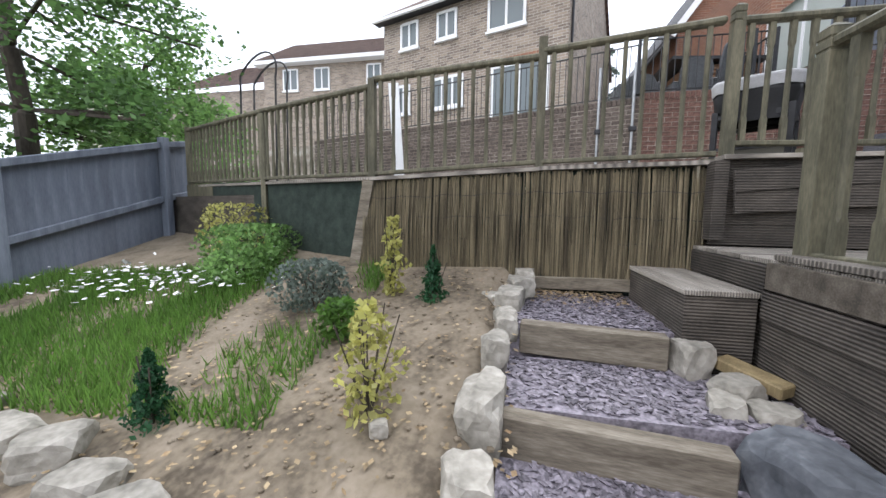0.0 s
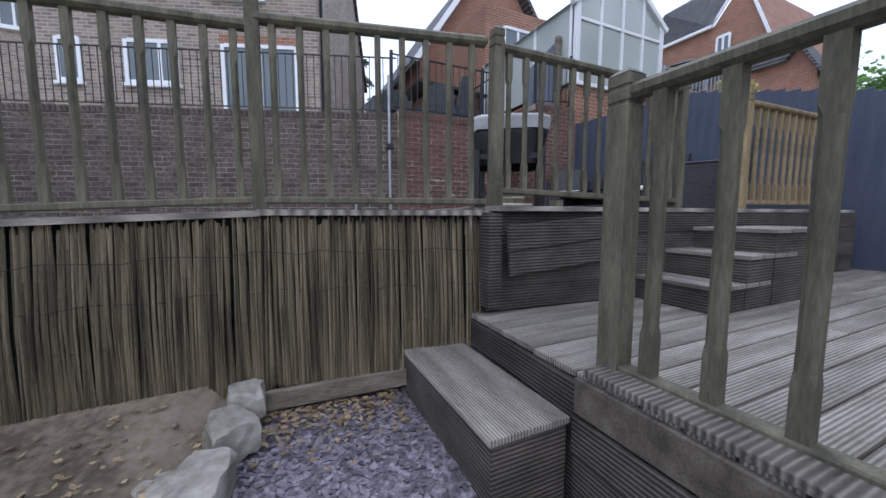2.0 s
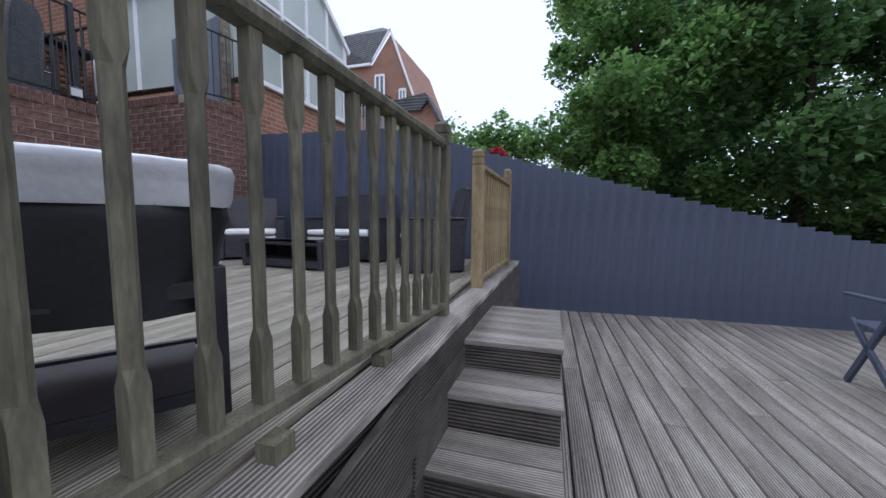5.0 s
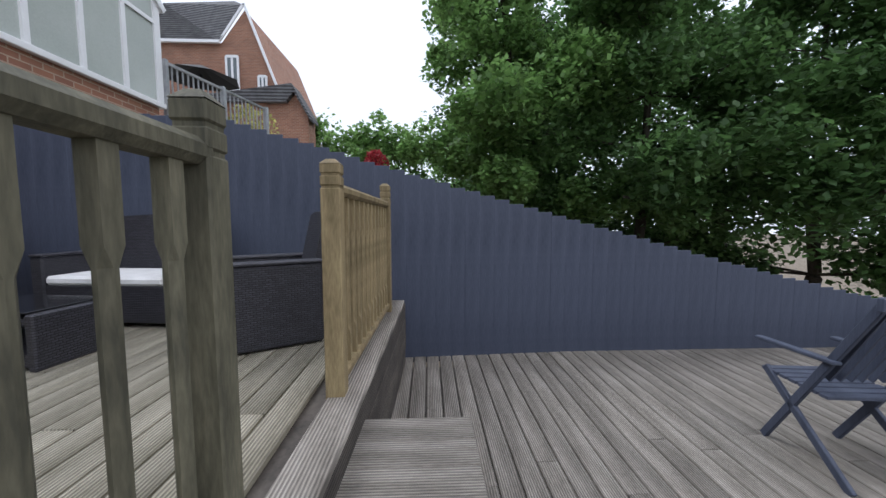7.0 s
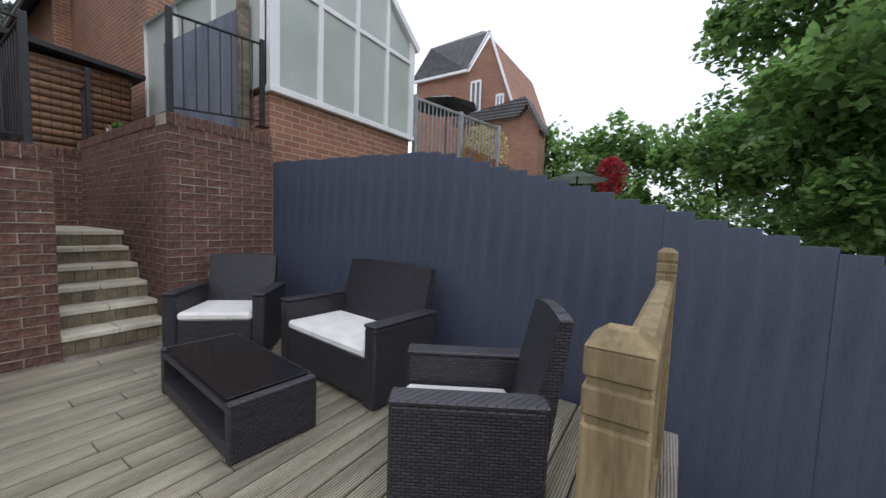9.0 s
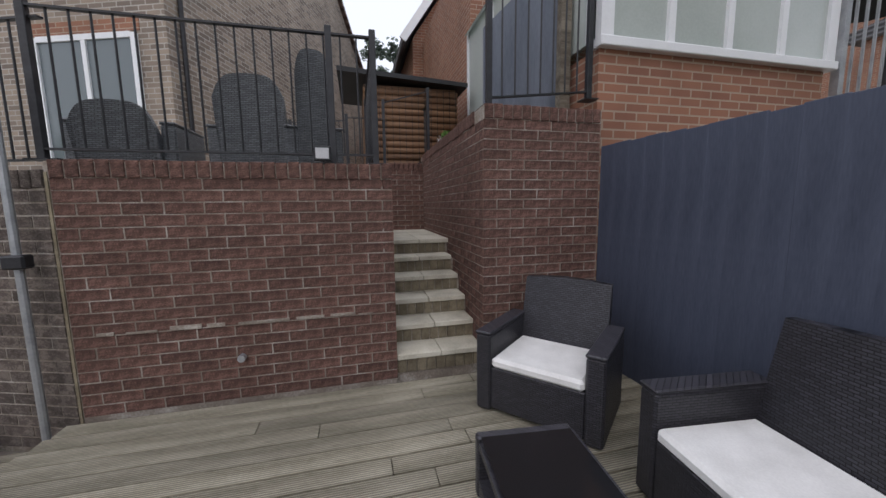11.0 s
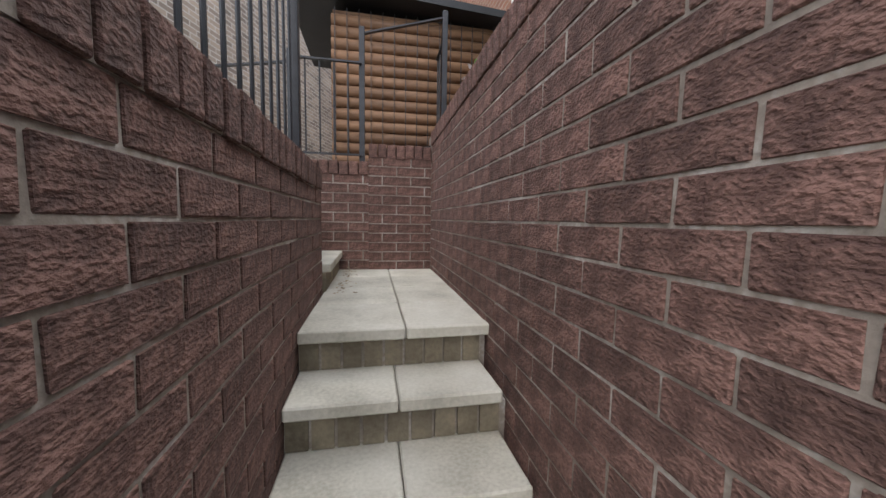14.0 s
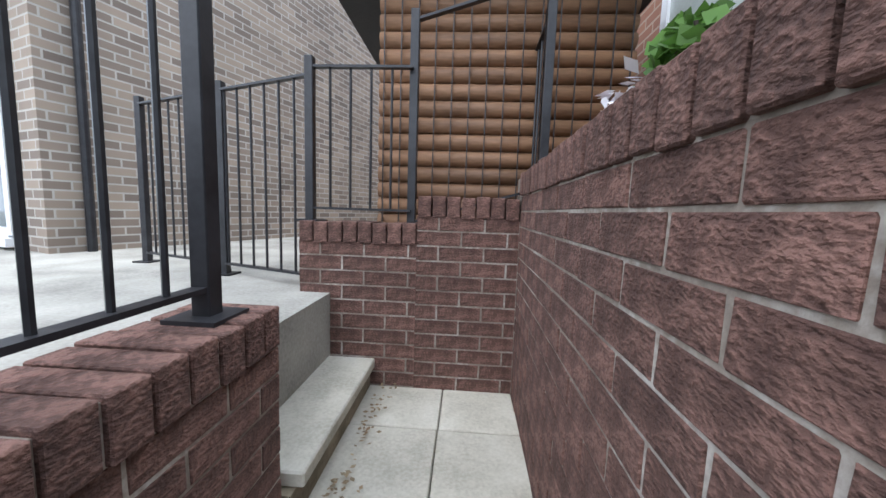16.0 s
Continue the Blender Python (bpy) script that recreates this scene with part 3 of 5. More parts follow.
rail_run(mid_rail, (1.56, 3.8), (1.535, 5.39), MD + 0.03, MD + 0.03, 0.955, pitch=0.164, s=0.044)
rail_run(mid_rail, (1.58, 2.2), (1.56, 3.8), MD + 0.03, MD + 0.03, 0.955, pitch=0.164, s=0.044)
kerb = thing("deck_edging", "grooved board laid flat along the deck edge", "decking", kind="structure")
eb = part("edge_board", bx(-1.95, 1.95, -0.07, 0.07, -0.012, 0.016, bev=0.003), DECK_CROSS, kerb)
eb.matrix_basis = pose(1.475, 3.46, MD + 0.016, 0, 0, 90)


# ---- painted board fences ----
def fence(name, label, pts, mat, width=0.14, seed=21):
    """Upright boards along a line of (x, y, bottom, top) corners, each lapped over the last."""
    r = rnd(seed)
    ob = thing(name, label, "fence", kind="structure")
    for (xa, ya, ba, ta), (xb, yb, bb, tb) in zip(pts, pts[1:]):
        n = max(1, round(math.hypot(xb - xa, yb - ya) / width))
        ang = math.degrees(math.atan2(yb - ya, xb - xa))
        for i in range(n):
            f = (i + 0.5) / n
            z0, z1 = ba + (bb - ba) * f, ta + (tb - ta) * f + r.uniform(-0.006, 0.006)
            b = bx(-width * 0.53, width * 0.53, -0.009, 0.009, 0, z1 - z0, bev=0.002)
            bd = part("fence_board", b, mat, ob)
            bd.matrix_basis = pose(xa + (xb - xa) * f, ya + (yb - ya) * f, z0, r.uniform(-0.08, 0.08), 0, ang + 0.12)
    return ob


fence("fence_east", "dark blue grey painted timber board fence stepping downhill",
      [(5.9, 9.97, 1.66, 3.44), (5.92, 7.75, 1.66, 3.39), (6.02, 6.2, 1.0, 2.95), (6.12, 4.4, 1.0, 2.47), (6.12, 2.6, 1.0, 1.98), (6.1, 0.6, 0.9, 1.5)], FENCE, 0.145)
south_fence = fence("fence_south", "dark blue grey painted board fence", [(6.1, 0.6, 0.8, 1.5), (1.2, 0.5, 0.6, 1.5)], FENCE, 0.145, seed=23)
west_fence = fence("fence_west", "faded blue grey panel fence with horizontal rails",
                   [(-5.15, 8.5, 0.4, 2.36), (-5.12, 7.9, 0.3, 2.24), (-5.08, 5.95, 0.0, 1.68), (-5.05, 4.0, -0.6, 1.1), (-5.0, 1.0, -1.2, 0.3)], FENCE_W, 0.16, seed=25)
for dz in (0.0, -0.8):
    part("fence_rail", bar((-5.08, 8.45, 2.34 + dz), (-5.05, 7.9, 2.22 + dz), 0.05, 0.09, bev=0.01), FENCE_W, west_fence)
    part("fence_rail", bar((-5.05, 7.9, 2.22 + dz), (-5.01, 5.95, 1.66 + dz), 0.05, 0.09, bev=0.01), FENCE_W, west_fence)
    part("fence_rail", bar((-5.01, 5.95, 1.66 + dz), (-4.98, 4.0, 1.08 + dz), 0.05, 0.09, bev=0.01), FENCE_W, west_fence)
for y, z in ((7.95, 2.3), (6.1, 1.76)):
    part("fence_post", bx(-5.1, -4.98, y - 0.05, y + 0.05, z - 2.0, z + 0.04, bev=0.008), FENCE_W, west_fence)


# ---- reed screen and skirting under the west balustrade ----
def reed_screen(name, label, pts, seed):
    ob = thing(name, label, "screen")
    r = rnd(seed)
    verts, faces = [], []
    for (xa, ya, ba, ta), (xb, yb, bb, tb) in zip(pts, pts[1:]):
        d = Vector((xb - xa, yb - ya))
        n = int(d.length / 0.0052)
        nrm = Vector((d.y, -d.x)).normalized()
        for i in range(n):
            f = (i + r.uniform(0.2, 0.8)) / n
            rad = r.uniform(0.0032, 0.0062)
            c = Vector((xa, ya)) + d * f + nrm * r.uniform(-0.004, 0.006)
            lean, out = r.gauss(0, 0.012), r.uniform(0.0, 0.035)
            z0, z1 = ba + (bb - ba) * f + r.uniform(-0.01, 0.03), ta + (tb - ta) * f + r.uniform(-0.04, 0.015)
            k = len(verts)
            t = d.normalized()
            for z, s, o in ((z0, 0, 0.05), ((z0 + z1) / 2, lean * 0.5, 0.02 + out), (z1, lean, 0)):
                m = c + t * s + nrm * o
                for a in range(4):
                    w = m + t * (rad * math.cos(a * math.pi / 2)) + nrm * (rad * math.sin(a * math.pi / 2))
                    verts.append((w.x, w.y, z))
            for a in range(4):
                b2 = (a + 1) % 4
                faces.append((k + a, k + b2, k + 4 + b2, k + 4 + a))
                faces.append((k + 4 + a, k + 4 + b2, k + 8 + b2, k + 8 + a))
            faces.append((k + 8, k + 9, k + 10, k + 11))
    me = bpy.data.meshes.new("cane_mat")
    me.from_pydata(verts, [], faces)
    me.materials.append(BAMBOO)
    cn = new("cane_mat", me)
    cn.parent = ob
    tagged(cn, kind="stuff")
    for lev in (0.14, 0.36, 0.58, 0.8):
        for (xa, ya, ba, ta), (xb, yb, bb, tb) in zip(pts, pts[1:]):
            b = bmesh.new()
            d = Vector((xb - xa, yb - ya))
            nrm = Vector((d.y, -d.x)).normalized() * 0.042
            prev = None
            for i in range(13):
                f = i / 12
                z = (ba + (bb - ba) * f) * (1 - lev) + (ta + (tb - ta) * f) * lev + 0.012 * math.sin(i * 2.1 + lev * 9)
                p = (xa + d.x * f + nrm.x, ya + d.y * f + nrm.y, z)
                if prev:
                    beam(b, prev, p, 0.003, 0.0035)
                prev = p
            part("binding_wire", b, METAL, ob)
    return ob


reed_screen("reed_screen", "brownish split reed screen wired to the deck side", [(-1.25, 6.6, 0.72, 1.56), (0.34, 6.52, 0.74, 1.62), (1.52, 6.33, 0.7, 1.62)], 31)
skirt = thing("deck_skirt", "dark green screen panel under the deck", "panel", kind="structure")
part("screen", bar((-4.1, 7.85, 1.1), (-1.2, 6.69, 1.05), 0.03, 1.1), HESSIAN, skirt)
part("board", bar((-4.85, 8.15, 1.1), (-4.1, 7.85, 1.1), 0.04, 1.1), POST, skirt)
part("board", bar((-1.38, 6.58, 0.5), (-1.17, 6.56, 1.56), 0.1, 0.03), SLEEPER, skirt)
part("backing", bar((-1.15, 6.7, 1.05), (0.34, 6.61, 1.08), 0.03, 1.1), HESSIAN, skirt)
part("backing", bar((0.34, 6.61, 1.08), (1.52, 6.42, 1.08), 0.03, 1.1), HESSIAN, skirt)
part("edge_board", bar((-4.85, 8.2, 1.63), (-1.17, 6.66, 1.58), 0.12, 0.03), DECK, skirt)
part("edge_board", bar((-1.17, 6.63, 1.575), (0.36, 6.57, 1.64), 0.14, 0.03), DECK, skirt)
part("edge_board", bar((0.36, 6.57, 1.645), (1.56, 6.33, 1.645), 0.14, 0.03), DECK, skirt)
part("base_board", bar((0.3, 6.43, 0.7), (1.08, 6.36, 0.72), 0.03, 0.1, bev=0.004), SLEEPER, skirt)

# ---- slate path with sleepers ----
path = thing("slate_path", "stepped path of purple slate chippings", "path", kind="structure")
LEVELS = ((5.62, 6.45, 0.61), (4.98, 5.46, 0.43), (4.2, 4.78, 0.27), (3.2, 4.08, 0.1), (1.5, 3.08, -0.06))
for y0, y1, z in LEVELS:
    part("slate_bed", bx(0.12, 1.5, y0 - 0.06, y1 + 0.03, z - 0.8, z), SLATE, path)
chips_v, chips_f = [], []
r = rnd(41)
for y0, y1, z in LEVELS:
    for i in range(int(2600 * (y1 - y0))):
        x, y = r.uniform(0.14, 1.4), r.uniform(y0 - 0.04, y1)
        a, s, w = r.uniform(0, 6.283), r.uniform(0.012, 0.028), r.uniform(0.007, 0.015)
        tx, tz = r.uniform(-0.006, 0.006), r.uniform(0.003, 0.012)
        k = len(chips_v)
        ca, sa = math.cos(a), math.sin(a)
        for px, py, pz in ((-s, -w * 0.6, 0), (s * 0.8, -w, tx), (s, w * 0.5, tx + 0.003), (-s * 0.6, w, -tx)):
            chips_v.append((x + px * ca - py * sa, y + px * sa + py * ca, z + tz + pz))
        chips_v.append((x, y, z - 0.006))
        chips_f += [(k, k + 1, k + 2, k + 3), (k, k + 4, k + 1), (k + 1, k + 4, k + 2), (k + 2, k + 4, k + 3), (k + 3, k + 4, k)]
me = bpy.data.meshes.new("slate_chippings")
me.from_pydata(chips_v, [], chips_f)
me.materials.append(SLATE)
chips = new("slate_chippings", me)
chips.parent = path
tagged(chips, kind="stuff")
for y, z, x0, x1 in ((5.52, 0.625, 0.22, 1.0), (4.81, 0.445, 0.13, 0.95), (4.12, 0.28, 0.13, 1.05), (3.1, 0.11, 0.15, 1.1)):
    b = bx(-(x1 - x0) / 2, (x1 - x0) / 2, -0.045, 0.045, -0.19, 0, bev=0.008)
    ob = tagged(new("sleeper", mesh_of(b, "sleeper", SLEEPER)), "weathered timber sleeper edging a slate path step", "sleeper", "path sleepers")
    ob.matrix_world = pose((x0 + x1) / 2, y, z, 0, 0, -7)
b = bx(-0.15, 0.15, -0.05, 0.05, -0.06, 0, bev=0.006)
offcut = tagged(new("timber_offcut", mesh_of(b, "timber_offcut", POST_YEL)), "short yellow timber offcut lying among the stones", "timber")
offcut.matrix_world = pose(1.3, 5.3, 0.54, 4, 5, -62)


# ---- rocks ----
def rock(at, size, seed, rz=0.0, label="rough pale limestone edging rock", mat=STONE):
    b = bmesh.new()
    bmesh.ops.create_icosphere(b, subdivisions=3, radius=1.0)
    for v in b.verts:
        n1 = noise.noise(v.co * 1.1 + Vector((seed * 7.3, 0, 0)))
        n2 = noise.noise(v.co * 3.0 + Vector((0, seed * 3.1, 0)))
        c = v.co * (1 + 0.35 * n1 + 0.1 * n2)
        c = Vector([math.copysign(min(abs(k), 0.72 + 0.06 * n2), k) for k in c])
        v.co = Vector((c.x * size[0], c.y * size[1], c.z * size[2]))
    ob = tagged(new("rock", mesh_of(b, "rock", mat)), label, "rock", "edging rocks")
    ob.matrix_world = pose(*at, 0, 0, rz)
    return ob


for i, (x, y, z, sx, sy, sz, a) in enumerate((
        (0.06, 4.1, 0.24, 0.12, 0.17, 0.12, -8), (0.03, 4.52, 0.34, 0.12, 0.15, 0.13, 10), (0.05, 4.9, 0.42, 0.13, 0.24, 0.17, -3), (0.08, 5.3, 0.52, 0.1, 0.18, 0.15, 5),
        (0.13, 5.62, 0.58, 0.09, 0.15, 0.12, 10), (0.16, 5.92, 0.66, 0.12, 0.19, 0.12, -12), (0.22, 6.2, 0.7, 0.12, 0.15, 0.11, 20), (0.27, 6.4, 0.74, 0.11, 0.1, 0.1, 0),
        (0.03, 6.0, 0.64, 0.1, 0.1, 0.07, 40), (1.1, 5.45, 0.5, 0.11, 0.12, 0.15, 10), (1.2, 5.22, 0.45, 0.14, 0.1, 0.1, 30), (1.09, 5.1, 0.4, 0.09, 0.13, 0.12, -20),
        (1.25, 5.07, 0.41, 0.13, 0.1, 0.09, 0), (1.15, 4.0, 0.12, 0.16, 0.2, 0.16, -15),
        (-1.4, 4.38, 0.22, 0.17, 0.12, 0.1, 10), (-1.08, 4.3, 0.22, 0.18, 0.13, 0.1, -20), (-1.75, 4.5, 0.24, 0.16, 0.15, 0.11, 35), (-0.78, 4.15, 0.18, 0.18, 0.13, 0.1, 60),
        (-1.35, 4.12, 0.17, 0.2, 0.15, 0.1, 5), (-2.1, 4.55, 0.21, 0.2, 0.13, 0.11, -10), (-2.6, 4.6, 0.16, 0.25, 0.18, 0.16, 25), (-3.6, 5.1, 0.16, 0.28, 0.2, 0.12, 0), (-0.36, 4.72, 0.38, 0.05, 0.035, 0.05, 30))):
    rock((x, y, z), (sx, sy, sz), i + 1, a)
rock((1.16, 4.72, 0.33), (0.17, 0.25, 0.24), 31, 14, "large angular blue grey slate boulder beside the path", DARKSTONE)


# ---- plants ----
def shrub(name, label, x, y, height, radius, mat, count, size, seed, stems=7, shape="round", category="shrub"):
    r = rnd(seed)
    z = ground_z(x, y)
    ob = thing(name, label, category, (x, y, z - 0.02))
    sb = bmesh.new()
    pts = []
    for i in range(stems):
        a, lean = r.uniform(0, 6.283), r.uniform(0.1, 1.0) * radius
        top = Vector((math.cos(a) * lean, math.sin(a) * lean, height * r.uniform(0.7, 1.0)))
        beam(sb, (0, 0, 0), top * 0.5, 0.008, 0.008), beam(sb, top * 0.5, top, 0.005, 0.005)
    part("stem", sb, BARK, ob)
    while len(pts) < count:
        h = r.random()
        if shape == "cone":
            rad = radius * (1 - h) ** 0.8 * (0.85 + 0.25 * math.sin(h * 22))
        elif shape == "tall":
            rad = radius * (0.35 + 0.65 * math.sin(3.1 * min(1, h + 0.12)) * (0.7 + 0.5 * math.sin(h * 17 + seed)))
        else:
            rad = radius * math.sqrt(max(0.05, 1 - (1.6 * h - 0.75) ** 2))
        a = r.uniform(0, 6.283)
        q = rad * math.sqrt(r.uniform(0.15, 1.0)) * (1 + 0.25 * math.sin(3 * a + seed))
        pts.append((math.cos(a) * q, math.sin(a) * q, 0.02 + h * height))
    part("foliage", scatter_leaves(bmesh.new(), pts, size, r), mat, ob)
    return ob


shrub("conifer", "small dark green cone shaped conifer", -1.47, 4.7, 0.36, 0.115, LEAF_C, 1500, 0.028, 61, shape="cone", category="conifer")
shrub("conifer", "small dark green conifer beside the stones", -0.4, 5.9, 0.4, 0.11, LEAF_C, 1500, 0.028, 62, shape="cone", category="conifer")
shrub("yellow_shrub", "yellow variegated shrub with loose leafy stems", -0.45, 4.83, 0.52, 0.17, LEAF_Y, 420, 0.045, 63, shape="tall")
shrub("yellow_shrub", "tall yellow variegated shrub by the reed screen", -0.74, 5.98, 0.6, 0.11, LEAF_Y, 420, 0.045, 64, shape="tall")
shrub("lavender", "grey green lavender bush", -1.3, 5.8, 0.35, 0.27, LEAF_S, 1600, 0.04, 65)
shrub("green_shrub", "low fresh green shrub", -0.88, 5.42, 0.24, 0.13, GRASS, 600, 0.05, 66)
shrub("hebe", "broad green shrub with yellow tips", -2.55, 6.7, 0.42, 0.5, LEAF, 2200, 0.05, 67)
shrub("hebe", "yellow tipped shrub by the corner", -3.05, 7.0, 0.6, 0.4, LEAF_Y, 900, 0.05, 68)
shrub("hebe", "low green ground cover shrub", -2.3, 6.3, 0.3, 0.4, LEAF, 1700, 0.045, 69)
r = rnd(70)
gv = bmesh.new()
for i in range(26000):
    x, y = r.uniform(-5.0, -0.9), r.uniform(4.7, 6.5)
    c = noise.noise(Vector((x * 0.8, y * 0.8, 5))) - 0.25 * (x + 2.45)
    tuft = math.hypot((x + 1.15) / 0.45, (y - 5.2) / 0.3)
    if c < -0.12 + r.uniform(-0.1, 0.1) and (tuft > 1 or r.random() < 0.35 + 0.5 * tuft):
        continue
    z = ground_z(x, y)
    a, h = r.uniform(0, 6.283), r.uniform(0.05, 0.14)
    dx, dy = math.cos(a) * 0.006, math.sin(a) * 0.006
    lx, ly = r.uniform(-0.05, 0.05), r.uniform(-0.05, 0.05)
    gv.faces.new([gv.verts.new(p) for p in ((x - dx, y - dy, z), (x + dx, y + dy, z), (x + lx, y + ly, z + h))])
solid("grass", gv, GRASS, "patch of bright green grass in the flower bed", "grass", "stuff")
fv = scatter_leaves(bmesh.new(), [(x, y, ground_z(x, y) + r.uniform(0.1, 0.2)) for x, y in ((r.gauss(-3.1, 0.6), r.gauss(6.0, 0.2)) for _ in range(220))], 0.06, r, flat=0.8)
solid("daisies", fv, PETAL, "drift of small white daisies", "flowers", "stuff")
sp = []
for i in range(3200):
    x, y = r.uniform(-3.5, 0.2), r.uniform(3.4, 6.4)
    sp.append((x, y, ground_z(x, y) + 0.02))
for i in range(420):
    x, y = r.uniform(0.3, 1.02), 6.42 - abs(r.gauss(0, 0.2))
    sp.append((x, y, 0.635 + r.uniform(0, 0.015)))
solid("fallen_leaves", scatter_leaves(bmesh.new(), sp, 0.032, r, flat=0.85), DEADLEAF, "dry fallen leaves over soil and slate", "leaves", "stuff")
pebbles = bmesh.new()
for i in range(700):
    x, y = r.uniform(-3.0, 0.15), r.uniform(3.4, 6.4)
    s = r.uniform(0.006, 0.02)
    bmesh.ops.create_icosphere(pebbles, subdivisions=1, radius=s, matrix=Matrix.Translation((x, y, ground_z(x, y) + s * 0.3)) @ Matrix.Diagonal((1, r.uniform(0.6, 1), 0.6, 1)))
solid("clods", pebbles, SOIL, "small clods and stones on the soil", "soil", "stuff")


# ---- trees ----
def tree(label, x, y, z, height, crown, seed, mat, leaves=16000, size=0.17, low=0.18, trunk=0.16):
    r = rnd(seed)
    ob = thing("tree", label, "tree", (x, y, z))
    tb = bmesh.new()
    prev, rad = Vector((0, 0, 0)), trunk
    clumps = []
    for i in range(1, 8):
        nxt = Vector((r.uniform(-0.15, 0.15), r.uniform(-0.15, 0.15), height * i / 8))
        beam(tb, prev, nxt, rad * 2, rad * 2, bev=rad * 0.5)
        prev, rad = nxt, rad * 0.82
        if i / 8 > low * 0.8:
            for k in range(5):
                a = r.uniform(0, 6.283)
                ln = crown * r.uniform(0.5, 1.0) * math.sqrt(max(0.1, 1 - (1.7 * (i / 8 - 0.45)) ** 2))
                tip = nxt + Vector((math.cos(a) * ln, math.sin(a) * ln, r.uniform(-0.1, 0.25) * ln))
                beam(tb, nxt, tip, rad * 0.5, rad * 0.5)
                for f in (0.45, 0.7, 0.9, 1.05):
                    clumps.append((nxt.lerp(tip, f) + Vector((r.gauss(0, 0.25), r.gauss(0, 0.25), r.gauss(0, 0.25))), crown * r.uniform(0.12, 0.26)))
    clumps.append((Vector((0, 0, height * 0.95)), crown * 0.35))
    part("trunk", tb, BARK, ob)
    verts, faces = [], []
    for i in range(leaves):
        c, cr = r.choice(clumps)
        d = Vector((r.gauss(0, 1), r.gauss(0, 1), r.gauss(0, 0.75))).normalized() * cr * r.uniform(0.5, 1.1)
        p = c + d
        s = size * r.uniform(0.6, 1.3)
        a = Vector((r.gauss(0, 1), r.gauss(0, 1), r.gauss(0, 0.6) - 0.3)).normalized()
        b = a.cross(Vector((r.gauss(0, 0.5), r.gauss(0, 0.5), 1))).normalized()
        k = len(verts)
        for q in (p - a * s * 0.5, p + b * s * 0.36 + a * s * 0.05, p + a * s * 0.5, p - b * s * 0.36 + a * s * 0.05):
            verts.append(q[:])
        faces.append((k, k + 1, k + 2, k + 3))
    me = bpy.data.meshes.new("crown")
    me.from_pydata(verts, [], faces)
    me.materials.append(mat)
    cr_ob = new("crown", me)
    cr_ob.parent = ob
    return ob


BIG = "tall broad leaved tree in full summer leaf behind the fence"
tree(BIG, 11.5, 3.9, -0.5, 9.6, 2.6, 81, LEAF, 46000, 0.145)
tree(BIG, 11.2, 0.4, -0.8, 10.0, 3.1, 82, LEAF_D, 48000, 0.15)
tree(BIG, 10.3, -3.0, -1.3, 10.0, 3.3, 83, LEAF_D, 42000, 0.16)
tree(BIG, 9.0, -7.0, -2.2, 8.0, 3.0, 84, LEAF_D, 20000, 0.19)
tree(BIG, 15.0, 1.8, -0.5, 11.0, 3.6, 85, LEAF_D, 20000, 0.2, trunk=0.25)
tree(BIG, 14.0, -4.0, -1.0, 11.0, 3.6, 86, LEAF_D, 18000, 0.2, trunk=0.25)
FAR = "distant rounded green tree beyond the gardens"
for i, (x, y, h) in enumerate(((26, 12.5, 8.5), (31, 17, 9.5), (23, 8.5, 7.5), (36, 11, 9.0), (28, 4, 8.5), (20, 0, 8.0))):
    tree(FAR, x, y, 0.5, h, 3.0, 90 + i, LEAF, 7000, 0.32)
tree("drooping leafy tree over the garden fence", -6.9, 7.4, 0.2, 6.6, 2.6, 97, LEAF_D, 9000, 0.11, low=0.45)
tree("leafy garden tree behind the fence", -8.5, 10.5, 1.0, 4.2, 2.0, 98, LEAF, 9000, 0.13)
shrub("laurel", "flowering green bush behind the fence", -6.3, 9.4, 2.2, 1.2, LEAF, 5000, 0.11, 99)
shrub("laurel", "green bush behind the fence", -7.3, 6.6, 2.0, 0.9, LEAF_D, 4500, 0.1, 100)
tree("slender birch between the houses", 5.6, 34, 3.0, 12.0, 1.2, 101, LEAF_S, 2600, 0.3)
tree("slender birch between the houses", 7.4, 38, 3.0, 14.0, 1.2, 102, LEAF_S, 2600, 0.3)


